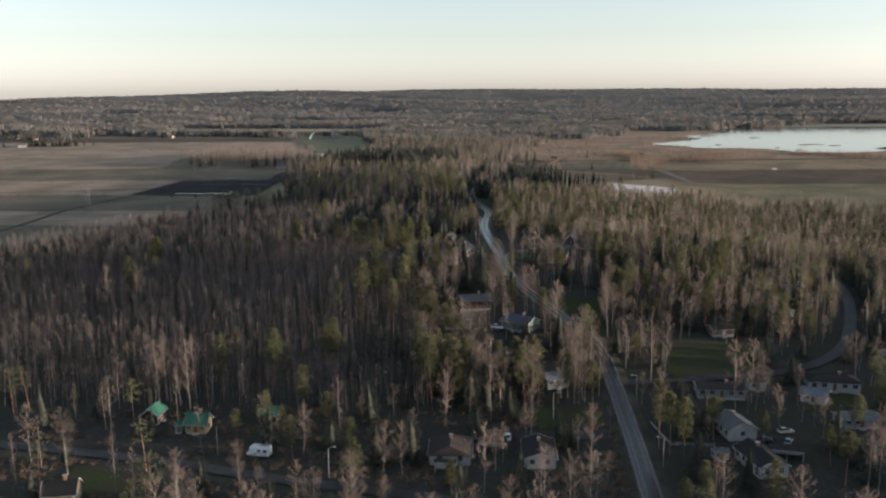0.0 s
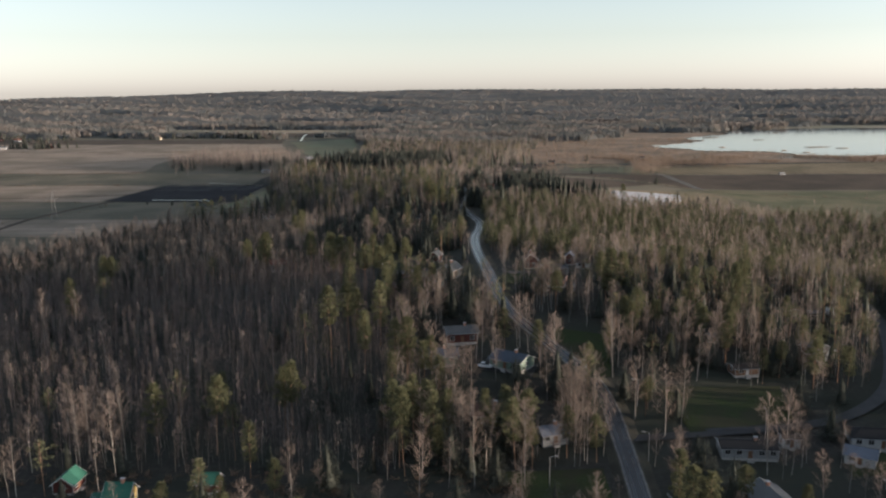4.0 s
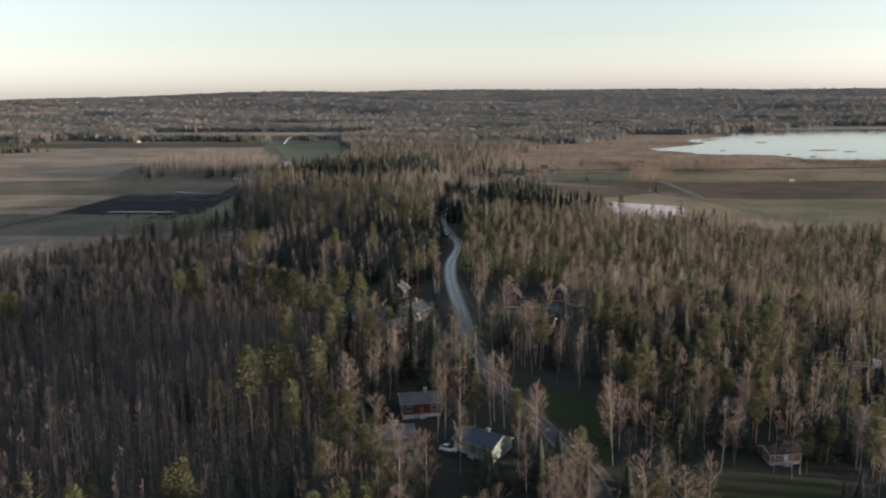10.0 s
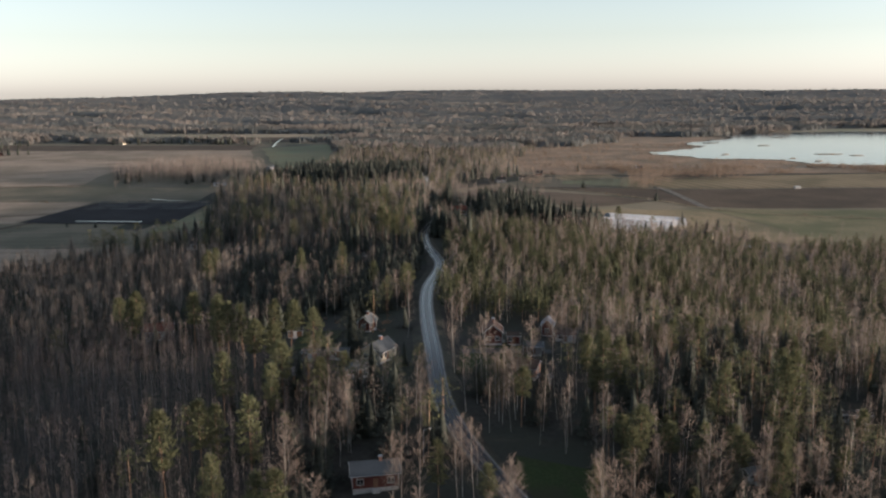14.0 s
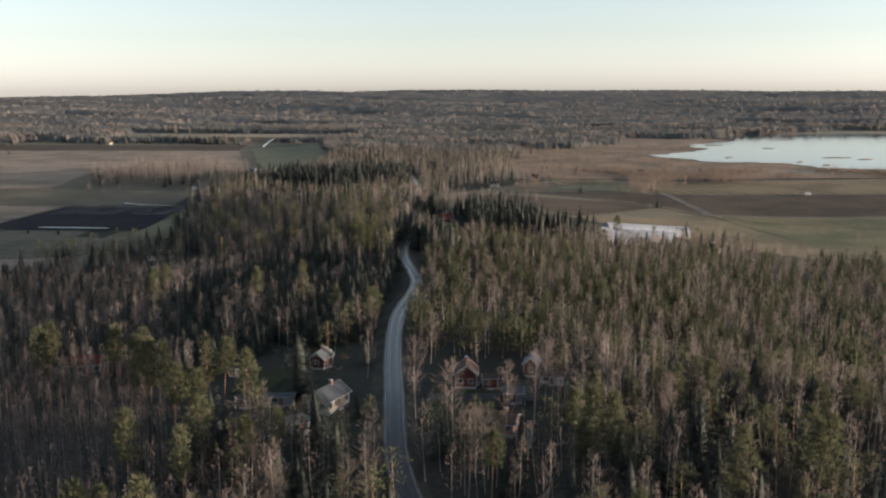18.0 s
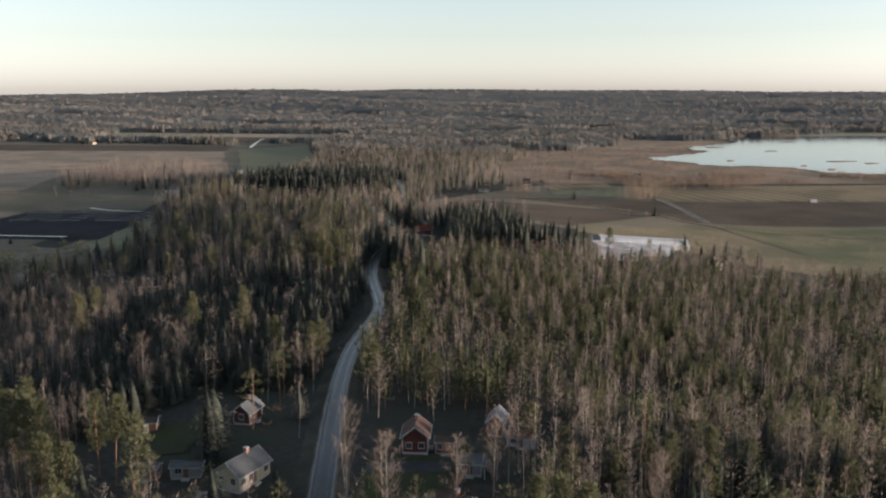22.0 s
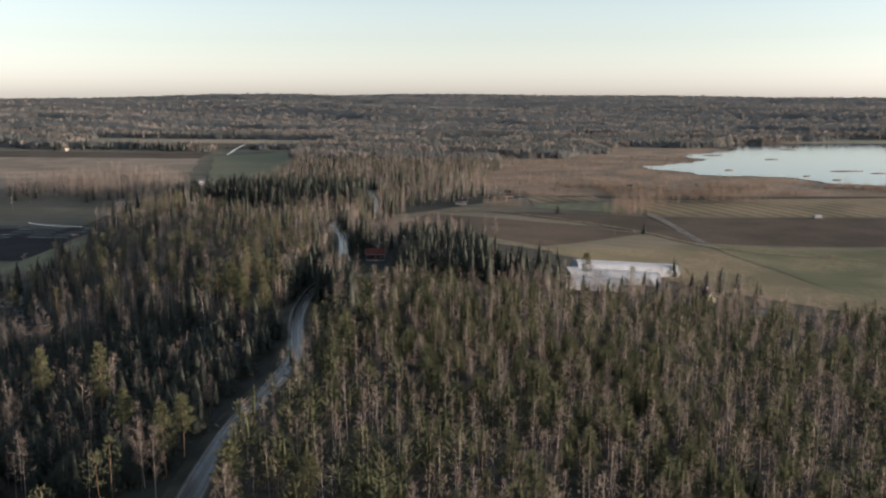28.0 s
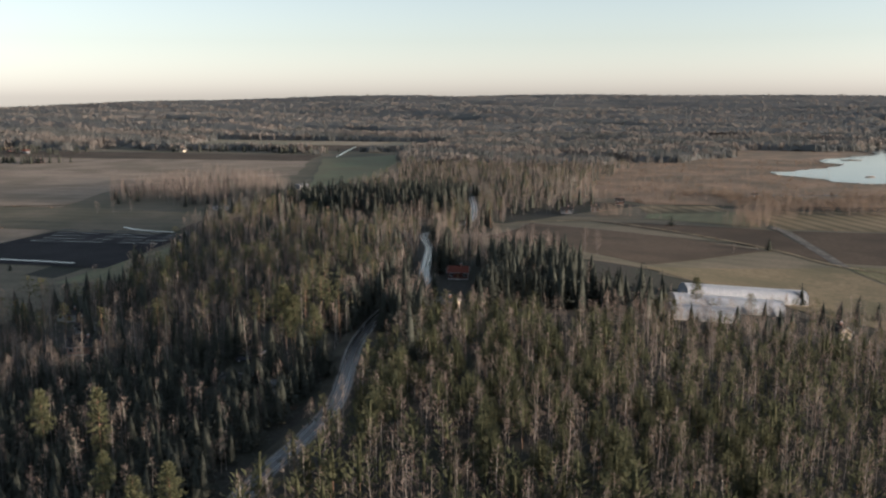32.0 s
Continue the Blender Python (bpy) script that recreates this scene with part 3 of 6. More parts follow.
    for sx in (-1, 1):
        for sy in (-1, 1):
            part("corner_board", boxes((sx * (l + 0.02) - 0.06, sx * (l + 0.02) + 0.06, sy * (w + 0.02) - 0.06, sy * (w + 0.02) + 0.06, plinth, H)), M[trim], t)
    for s in range(storeys):
        z = plinth + 1.45 + s * 2.7
        for i in range(front):
            xx = -l + L * (i + 0.5) / front
            if not (door and s == 0 and i == front // 2):
                window(t, xx, -w, z, 0, min(1.3, L / front * 0.5))
            window(t, xx, w, z, 2, min(1.3, L / front * 0.5))
        for i in range(gable):
            yy = -w + W * (i + 0.5) / gable
            window(t, l, yy, z, 1, 1.1)
            window(t, -l, yy, z, 3, 1.1)
    if R > 2.2 and not hip:
        window(t, l, 0, H + R * 0.32, 1, 0.8, 0.8)
        window(t, -l, 0, H + R * 0.32, 3, 0.8, 0.8)
    if door:
        d = part("door", boxes((-0.5, 0.5, -w - 0.07, -w + 0.02, plinth, plinth + 2.05)), M["brown" if wall != "brown" else "white"], t)
        part("step", boxes((-0.8, 0.8, -w - 1.0, -w - 0.02, -0.5, plinth - 0.12)), M["plinth"], t)
        part("door_handle", boxes((0.34, 0.40, -w - 0.13, -w - 0.07, plinth + 0.98, plinth + 1.04)), M["metal"], d)
    return t


def shed(x, y, rz, L, W, H, R, wall, roof, label, name="shed"):
    return house(x, y, rz, L, W, H, R, wall, roof, label, name, chimney=False, front=2, gable=1, over=0.3, plinth=0.15, category="shed")


def carport(x, y, rz, L, W, H, roof, label, posts="white"):
    L, W, y = L * 0.88, W * 0.88, y - seat(y)
    t = thing("carport", x, y, rz, label, "carport", "carports", 0.05)
    HOUSES.append((x, y, max(L, W) * 0.6 + 1))
    part("roof", boxes((-L / 2, L / 2, -W / 2, W / 2, H, H + 0.25), bevel=0.03), M[roof], t)
    part("fascia", boxes((-L / 2 - 0.04, L / 2 + 0.04, -W / 2 - 0.05, -W / 2 - 0.005, H - 0.05, H + 0.2)), M[posts], t)
    for sx in (-1, 0, 1):
        for sy in (-1, 1):
            part("post", boxes((sx * (L / 2 - 0.2) - 0.07, sx * (L / 2 - 0.2) + 0.07, sy * (W / 2 - 0.2) - 0.07, sy * (W / 2 - 0.2) + 0.07, -0.8, H)), M[posts], t)
    part("back_wall", boxes((-L / 2 + 0.3, L / 2 - 0.3, W / 2 - 0.12, W / 2 - 0.04, 0, H)), M[posts], t)
    return t


def wheel_set(t, xs, ys, r, wd=0.2):
    for x in xs:
        for y in ys:
            bm = rod(bmesh.new(), (x, y - wd / 2, r), (x, y + wd / 2, r), r, n=14)
            w = part("wheel", bm, M["rubber"], t)
            part("rim", rod(bmesh.new(), (x, y - wd / 2 - 0.012, r), (x, y + wd / 2 + 0.012, r), r * 0.58, n=10), M["metal"], w)


def loft(secs, ring):
    """Joins cross-sections (x, half width, z low, z high) into a rounded body along x."""
    bm = bmesh.new()
    rows = []
    for x, hw, z0, z1 in secs:
        rows.append([bm.verts.new((x, hw * a, z0 + (z1 - z0) * b)) for a, b in ring])
    n = len(ring)
    for a, b in zip(rows, rows[1:]):
        for i in range(n):
            bm.faces.new((a[i], a[(i + 1) % n], b[(i + 1) % n], b[i]))
    bm.faces.new(rows[0][::-1])
    bm.faces.new(rows[-1])
    bmesh.ops.recalc_face_normals(bm, faces=bm.faces)
    return bm


RING = ((-0.94, 0.0), (-1.0, 0.2), (-1.0, 0.75), (-0.9, 1.0), (0.9, 1.0), (1.0, 0.75), (1.0, 0.2), (0.94, 0.0))


def car(x, y, rz, paint, label):
    t = thing("car", x, y, rz, label, "car", "parked cars", 0.25)
    part("body", loft(((-2.2, 0.75, 0.35, 0.8), (-2.1, 0.85, 0.25, 0.92), (-0.8, 0.88, 0.22, 0.95), (0.9, 0.88, 0.22, 0.92), (1.9, 0.84, 0.25, 0.78), (2.15, 0.72, 0.32, 0.65)), RING), M[paint], t)
    part("cabin", loft(((-1.9, 0.72, 0.9, 0.95), (-1.3, 0.66, 0.9, 1.42), (0.0, 0.66, 0.9, 1.46), (1.1, 0.72, 0.88, 0.92)), RING), M["glass"], t)
    part("roof", boxes((-1.25, -0.05, -0.6, 0.6, 1.43, 1.49), bevel=0.02), M[paint], t)
    wheel_set(t, (-1.35, 1.35), (-0.78, 0.78), 0.32)
    for sy in (-0.6, 0.6):
        part("headlight", boxes((2.0, 2.12, sy - 0.16, sy + 0.16, 0.55, 0.68), bevel=0.02), M["lampglass"], t)
        part("tail_light", boxes((-2.2, -2.1, sy - 0.14, sy + 0.14, 0.66, 0.82), bevel=0.02), M["car_red"], t)
    return t


def camper(x, y, rz):
    t = thing("camper_van", x, y, rz, "white camper van parked on the grass", "camper van", dz=0.1)
    part("body", loft(((-3.0, 1.05, 0.45, 2.7), (-2.9, 1.12, 0.4, 2.85), (1.0, 1.12, 0.4, 2.9), (1.9, 1.05, 1.7, 2.75), (2.3, 0.9, 1.95, 2.45)), RING), M["car_white"], t)
    part("cab", loft(((1.0, 1.0, 0.4, 2.0), (1.9, 0.98, 0.4, 1.75), (2.6, 0.95, 0.4, 1.2), (3.0, 0.88, 0.45, 1.05)), RING), M["car_white"], t)
    part("windscreen", loft(((1.85, 0.9, 1.25, 1.72), (2.5, 0.86, 1.2, 1.26)), RING), M["glass"], t)
    for sx, w in ((-2.0, 0.5), (-0.4, 0.4)):
        for sy in (-1, 1):
            part("side_window", boxes((sx - w, sx + w, sy * 1.13 - 0.02, sy * 1.13 + 0.02, 1.5, 2.15), bevel=0.015), M["glass"], t)
    part("door", boxes((0.3, 0.9, -1.16, -1.11, 0.5, 2.3), bevel=0.015), M["greywall"], t)
    part("stripe", boxes((-2.85, 1.0, -1.15, -1.125, 1.1, 1.25), (-2.85, 1.0, 1.125, 1.15, 1.1, 1.25)), M["car_grey"], t)
    part("roof_hatch", boxes((-1.2, -0.6, -0.3, 0.3, 2.88, 3.0), bevel=0.03), M["car_grey"], t)
    wheel_set(t, (-1.7, 2.1), (-0.95, 0.95), 0.36)
    return t


def truck(x, y, rz):
    t = thing("truck", x, y, rz, "white-cabbed truck with a long low trailer", "truck", dz=0.1)
    part("cab", loft(((2.6, 1.15, 0.6, 2.9), (4.0, 1.2, 0.5, 3.0), (4.7, 1.18, 0.5, 2.7), (4.85, 1.1, 0.6, 1.6)), RING), M["car_white"], t)
    part("windscreen", boxes((4.62, 4.78, -1.0, 1.0, 1.7, 2.5), bevel=0.03), M["glass"], t)
    part("bed", boxes((-5.0, 2.4, -1.2, 1.2, 0.95, 1.25), bevel=0.03), M["car_dark"], t)
    part("side_board", boxes((-5.0, 2.4, -1.24, -1.2, 1.25, 1.8), (-5.0, 2.4, 1.2, 1.24, 1.25, 1.8)), M["greywall"], t)
    wheel_set(t, (-3.8, -2.6, 3.6), (-1.0, 1.0), 0.48, 0.3)
    return t


def street_lamp(x, y, rz, h=7.5):
    t = thing("street_lamp", x, y, rz, "grey steel street lamp with a short arm", "street lamp", "street lamps")
    part("pole", rod(bmesh.new(), (0, 0, -0.3), (0, 0, h), 0.09, 0.05, 8), M["metal"], t)
    part("arm", rod(bmesh.new(), (0, 0, h - 0.05), (1.3, 0, h + 0.25), 0.04, n=6), M["metal"], t)
    hd = part("lamp_head", boxes((1.1, 1.9, -0.15, 0.15, h + 0.2, h + 0.36), bevel=0.04), M["greywall"], t)
    part("lens", boxes((1.2, 1.8, -0.11, 0.11, h + 0.15, h + 0.2)), M["lampglass"], hd)


# ---- houses of the village ----
house(-87, 230.5, 90, 7.5, 5.6, 2.6, 2.0, "red", "r_green", "small red timber cottage with a green metal roof", front=2, chimney=False)
house(-72, 224, 0, 6.6, 6, 2.8, 2.6, "yellow", "r_green", "yellow timber cottage with a bright green metal roof", front=3)
shed(-77, 223.5, 0, 2.0, 2.6, 2.0, 0.6, "white", "r_green", "small white porch shed beside the cottage")
house(-54, 231, 0, 5.6, 5, 2.6, 1.9, "red", "r_green", "little red timber hut with a green roof", front=2, chimney=False)
camper(-51, 203, 172)
house(-89, 181, 12, 8, 7.0, 3.2, 2.6, "yellow", "r_dark", "yellow house with a dark gabled roof", front=3, gable=2)
house(-2.5, 209, 90, 13, 12, 2.7, 1.8, "white", "r_brown", "single-storey house with a broad brown tiled roof", front=4, gable=2, hip=1.5)
carport(-3.5, 200.5, 0, 6, 2.6, 2.3, "r_dark", "dark veranda roof with a white railing")
carport(8, 214, 0, 8.5, 5, 2.4, "r_dark", "flat-roofed carport with white back wall")
house(19.5, 208, 90, 14, 9.0, 2.7, 1.6, "white", "r_dark", "single-storey white house with a black roof", front=4, gable=2)
house(11.5, 266, 0, 11, 8, 3.2, 2.2, "greywall", "r_tile", "grey house with a red-brown tiled roof", front=4)
house(27, 257, 20, 8, 6.5, 2.8, 1.6, "greywall", "r_bluegrey", "blue-grey house among birches", front=3)
house(75, 252, -3, 16, 8, 2.7, 1.0, "greywall", "r_dark", "long low house with a dark flat-pitched roof", front=5, gable=2)
shed(87, 257, 0, 5, 4, 2.4, 0.5, "white", "r_dark", "white garage with a dark roof")
house(110, 259, -8, 17, 9, 2.8, 1.5, "white", "r_dark", "long white house with a dark hipped roof", front=5, gable=2, hip=3)
house(101.5, 249, -30, 8, 6, 2.5, 1.6, "white", "r_bluegrey", "white garage with a blue-grey roof", front=2, chimney=False)
house(107, 233, 6, 12, 7, 2.6, 0.7, "greywall", "r_light", "low grey building with a pale flat roof", front=4, chimney=False)
house(72.5, 226, 100, 11, 9, 3.0, 2.2, "white", "r_light", "white barn-like house with a pale grey roof", front=3)
house(73, 205, 102, 15, 8.5, 3.0, 2.0, "white", "r_dark", "white-gabled house with a long black roof", front=4, gable=2)
shed(64.5, 210, 5, 4, 3, 2.0, 0.6, "white", "r_light", "small white glazed garden room")
carport(81, 211, -12, 9, 5, 2.4, "r_dark", "dark carport with white edge boards")
house(137, 284, 60, 11, 8, 2.8, 2.0, "greywall", "r_dark", "grey house with a dark gabled roof", front=3)
house(149, 307, 60, 10, 8, 2.8, 2.0, "white", "r_grey", "white house with a grey roof", front=3)
house(115, 316, 100, 9, 8, 3.0, 2.4, "white", "r_light", "white gabled house with a pale roof", front=3)
shed(118, 357, 0, 12, 4, 2.0, 0.4, "greywall", "r_dark", "long low grey shed at the wood's edge")
truck(131, 354, 5)
shed(83, 322, 20, 4, 3, 2.0, 0.8, "white", "r_light", "small white hut among trees")
house(87, 299, 12, 9, 6, 2.4, 1.0, "brown", "r_brown", "low brown outbuilding with a dark sheet roof", front=2, chimney=False)
house(18, 298, -35, 12.5, 9.5, 2.8, 2.0, "greenwall", "r_blue", "green-grey house with a dark blue roof and white gable trim", front=3)
house(2, 315, 12, 11.5, 7.5, 3.4, 1.8, "red", "r_grey", "red timber house with dark grey roof and white windows", front=3, storeys=1)
house(-4, 301, 10, 12, 9, 2.8, 1.6, "greenwall", "r_blue", "house with a dark blue roof and white gable", front=3)
car(10, 292.5, -20, "car_white", "white car parked in a yard")
car(12, 216, 90, "car_white", "white van-like car in the drive")
car(3.3, 216, 85, "car_dark", "dark car under the carport edge")
car(79, 216, 20, "car_dark", "dark car in a drive")
car(84.5, 215, 60, "car_grey", "silver car in a drive")
car(86, 222, 10, "car_grey", "grey car beside the hedge")
car(120, 241, 0, "car_dark", "dark car on the lawn's edge")
# ---- houses in the wood clearing ----
house(28, 394, 90, 9, 7, 3.8, 2.8, "red", "r_tile", "red timber house with white windows and a tiled roof", front=3, gable=2, storeys=1)
shed(34, 393, 0, 5, 4, 2.6, 1.0, "red", "r_brown", "red lean-to beside the house")
carport(39.5, 384, -5, 7, 6, 2.5, "r_grey", "open grey-roofed shelter with white posts")
shed(39.5, 384.2, -5, 6, 5.2, 2.4, 1.4, "greywall", "r_grey", "grey-roofed shed with white gable boards")
house(45, 405, 80, 7, 4.4, 3.6, 2.0, "red", "r_bluegrey", "narrow red storehouse with a blue-grey roof", front=2, chimney=False)
shed(50, 399, -8, 8, 4, 2.2, 0.8, "white", "r_tile", "long shed with a pale front")
house(36.5, 367, -20, 9, 7, 2.8, 2.0, "brick", "r_tile", "brick house with a red-brown roof", front=3)
shed(41, 361, 0, 4, 3.5, 2.4, 1.0, "white", "r_light", "small white shed in a yard")
house(-11.5, 409, 75, 7.5, 5.5, 3.0, 2.2, "red", "r_grey", "dark red hut with a grey roof", front=2)
house(-4.2, 378, 65, 12, 8, 3.2, 2.8, "beige", "r_grey", "beige house with a broad grey roof", front=4, gable=2)
house(-8.8, 366, 35, 6, 6, 2.8, 2.0, "white", "r_light", "small white house with a pale hipped roof", front=2, hip=2.6, chimney=False)
shed(-16, 381, 5, 8, 4, 2.2, 0.6, "greywall", "r_grey", "low grey shed in a garden")
shed(-24, 381, 0, 6, 4, 2.2, 0.7, "brown", "r_grey", "low brown shed in a garden")
shed(-34, 407, 10, 6, 5, 2.2, 1.0, "brown", "r_dark", "dark timber shed in a garden")
house(-27.5, 363, 30, 8, 6, 2.8, 1.6, "brown", "r_bluegrey", "grey timber house standing behind tall pines", front=2)
house(-84, 424, 15, 12, 8, 3.2, 2.4, "white", "r_red", "white house with a red tiled roof", front=4)
house(-99, 575, 20, 13, 9, 3.2, 2.4, "brick", "r_dark", "brick house with a dark roof", front=4, gable=2)
house(-137, 626, 8, 13, 8, 2.8, 2.0, "white", "r_dark", "white-gabled house with a black roof", front=4)
house(-118, 605, 10, 8, 6, 2.6, 1.4, "greywall", "r_dark", "grey outbuilding with a low dark roof", front=2, chimney=False)
house(-10, 524, 0, 7, 4, 2.4, 0.5, "greywall", "r_grey", "low pale shed beside the road", front=3, chimney=False)
house(-25, 530, -5, 10, 5, 2.3, 0.7, "brown", "r_dark", "long low brown shed with a dark roof", front=3, chimney=False)
shed(-39, 560, 0, 3.5, 3, 2.4, 1.0, "white", "r_light", "small white hut in a yard")
house(-55, 650, 30, 8, 6, 3.0, 2.0, "teal", "r_light", "pale blue-green house among trees", front=3)
house(11, 668, 5, 11, 8, 3.0, 2.6, "red", "r_red", "red house with a red roof behind spruces", front=3)
house(16.5, 612, -8, 10, 7, 3.2, 2.2, "beige", "r_grey", "pale house with a grey roof", front=3)
house(154, 646, 110, 7, 6, 2.8, 2.6, "beige", "r_dark", "small pale house with a steep dark roof", front=2)
# ---- farms far off ----
house(42, 958, 5, 11, 7, 2.8, 2.4, "greywall", "r_dark", "grey farmhouse across the fields", front=4)
house(62, 970, 0, 8, 6, 2.8, 2.0, "brown", "r_dark", "brown farm building across the fields", front=3)
house(188, 1072, 10, 7, 6, 2.6, 2.0, "brown", "r_dark", "dark brown hut near the lake", front=2)
house(80, 1010, 0, 9, 7, 3.0, 2.6, "red", "r_dark", "dark red hut near the reeds", front=2)
for i, (x, y, w, r) in enumerate(((-640, 1330, "red", "r_dark"), (-700, 1310, "white", "r_grey"), (-780, 1500, "white", "r_red"), (-820, 1520, "red", "r_dark"), (-860, 1560, "yellow", "r_dark"), (-560, 1560, "beige", "r_brown"), (-460, 1600, "white", "r_light"), (-900, 1480, "greywall", "r_dark"))):
    house(x, y, 17 * i, 14, 9, 3.4, 2.6, w, r, "far farm building at the field's edge", front=3)
house(-202, 1082, 70, 16, 9, 4.0, 1.2, "greywall", "r_light", "white farm shed beside the thicket", front=3, chimney=False, category="shed", name="farm_shed")
house(-215, 939, 8, 15, 6, 2.6, 0.8, "white", "r_light", "low white store beside the farm shed", front=2, chimney=False, category="shed", name="farm_shed")
wg = thing("farm_trailer", 292, 892, 10, "white box trailer standing on the field", "trailer", dz=0.3)
part("box_body", boxes((-2.6, 2.6, -1.2, 1.2, 0.8, 2.7), bevel=0.08), M["greywall"], wg)
part("chassis", boxes((-2.7, 3.8, -0.5, 0.5, 0.5, 0.8)), M["metal"], wg)
wheel_set(wg, (-1.6, 1.4), (-1.1, 1.1), 0.45, 0.3)

for x, y, rz in ((-31, 191, 20), (25, 230, 0), (49.5, 200, 180), (50, 243, 180), (39, 283, 200), (13, 258, 0), (52, 272, 180), (133, 349, 0), (-62, 204, -70), (82, 256, 90), (12, 318, 20)):
    street_lamp(x, y, rz)

# ---- fence along a garden ----
fe = thing("fence", 53, 219, 0, "long low white garden fence", "fence", dz=0.0)
for (x0, y0), (x1, y1) in (((-1.5, 8), (1, -6)), ((1, -6), (12, -6.5))):
    n = int(math.hypot(x1 - x0, y1 - y0) / 1.8)
    for i in range(n + 1):
        px, py = x0 + (x1 - x0) * i / n, y0 + (y1 - y0) * i / n
        part("post", boxes((px - 0.05, px + 0.05, py - 0.05, py + 0.05, -0.2, 1.0)), M["white"], fe)
    for z in (0.35, 0.85):
        bm = rod(bmesh.new(), (x0, y0, z), (x1, y1, z), 0.055, n=4)
        part("rail", bm, M["white"], fe)

# ---- plastic tunnels ----
def tunnel(x, y, rz, L, W, H, label):
    t = thing("plastic_tunnel", x, y, rz, label, "greenhouse tunnel", "plastic tunnels", -0.4)
    cx, cy = math.cos(radians(rz)) * L / 2, math.sin(radians(rz)) * L / 2
    za, zb = gz(x - cx, y - cy), gz(x + cx, y + cy)
    t.matrix_world = pose(x, y, (za + zb) / 2 + 0.2, 0, math.degrees(math.atan2(za - zb, L)), rz)
    HOUSES.append((x, y, L * 0.3))
    HOUSES.append((x + L * 0.3 * math.cos(radians(rz)), y + L * 0.3 * math.sin(radians(rz)), 8))
    HOUSES.append((x - L * 0.3 * math.cos(radians(rz)), y - L * 0.3 * math.sin(radians(rz)), 8))
    a = np.linspace(0, np.pi, 17)
    prof = np.stack([-np.cos(a) * W / 2, np.maximum(0, np.sin(a)) ** 0.62 * H], -1)
    xs = np.linspace(-L / 2, L / 2, 41)
    X = np.repeat(xs[:, None], 17, 1)
    sag = 1 - 0.018 * (np.arange(41) % 2)[:, None]
    ob = new("film", grid_mesh("film", X, np.tile(prof[:, 0], (41, 1)) * sag, np.tile(prof[:, 1], (41, 1)) * sag, M["film"]))
    ob.parent = t
    for sx in (-1, 1):
        bm = bmesh.new()
        bm.faces.new([bm.verts.new((sx * (L / 2 - 0.02), p[0] * 0.995, p[1] * 0.995)) for p in (prof if sx > 0 else prof[::-1])])
        e = part("end_sheet", bm, M["film"], t)
        part("door", boxes((sx * L / 2 - 0.04, sx * L / 2 + 0.04, -1.4, 1.4, 0, 2.6)), M["white"], t)
        part("door_frame", boxes(*[(sx * L / 2 - 0.07, sx * L / 2 + 0.07, c - 0.06, c + 0.06, 0, 2.7) for c in (-1.45, 0, 1.45)]), M["metal"], t)
    rib = bmesh.new()
    for p, q in zip(prof, prof[1:]):
        rod(rib, (0, p[0] * 1.006, p[1] * 1.006), (0, q[0] * 1.006, q[1] * 1.006), 0.045, n=4)
    me = bpy.data.meshes.new("hoop")
    rib.to_mesh(me)
    rib.free()
    me.materials.append(M["metal"])
    for xx in xs[::2]:
        share("hoop", me, t, Matrix.Translation((float(xx), 0, 0)))
    part("ridge_line", boxes((-L / 2, L / 2, -0.07, 0.07, H + 0.02, H + 0.09)), M["metal"], t)
    part("base_rail", boxes((-L / 2, L / 2, -W / 2 - 0.1, -W / 2, -1.5, 0.25), (-L / 2, L / 2, W / 2, W / 2 + 0.1, -1.5, 0.25)), M["plinth"], t)


tunnel(126, 681, 21, 54, 9, 5.4, "long white plastic-film tunnel beside the meadow")
tunnel(116, 658, 19, 45, 9, 5.2, "white plastic-film tunnel in the middle of the row")
tunnel(105, 638, 18, 26, 8.5, 4.8, "short white plastic-film tunnel beside the wood")

# ---- things lying in the open ----
def bale(x, y, rz):
    t = tagged(new("wrapped_bale"), "round hay bale wrapped in white film", "hay bale", "wrapped bales")
    t.matrix_world = pose(x, y, gz(x, y) + 0.9, 0, 0, rz)
    bm = bmesh.new()
    prof = ((-0.62, 0.55), (-0.6, 0.78), (-0.5, 0.88), (0.5, 0.88), (0.6, 0.78), (0.62, 0.55))
    rows = [[bm.verts.new((px, pr * math.cos(2 * math.pi * k / 14), pr * math.sin(2 * math.pi * k / 14))) for k in range(14)] for px, pr in prof]
    for a, c in zip(rows, rows[1:]):
        for k in range(14):
            bm.faces.new((a[k], a[(k + 1) % 14], c[(k + 1) % 14], c[k]))
    bm.faces.new(rows[0][::-1])
    bm.faces.new(rows[-1])
    part("wrapping", bm, M["film"], t)
    return t


for i in range(9):
    bale(168.5 + i * 1.35, 620.5 + i * 0.12 + 0.2 * math.sin(i * 2.1), 0.0)
for i in range(5):
    bale(167.8 + i * 1.35, 622.6 + i * 0.12, 4.0)


def log_pile(x, y, rz, n):
    t = thing("log_pile", x, y, rz, "pale stack of cut logs at the field edge", "log pile", "log piles")
    for row in range(3):
        for k in range(n - row):
            yy, zz = (k - (n - row) / 2) * 0.34, 0.17 + row * 0.3
            bm = rod(bmesh.new(), (-1.6 + 0.1 * math.sin(k * 3 + row), yy, zz), (1.6 + 0.1 * math.cos(k * 5 + row), yy, zz), 0.165, 0.15, 8)
            part("log", bm, M["beige"], t)


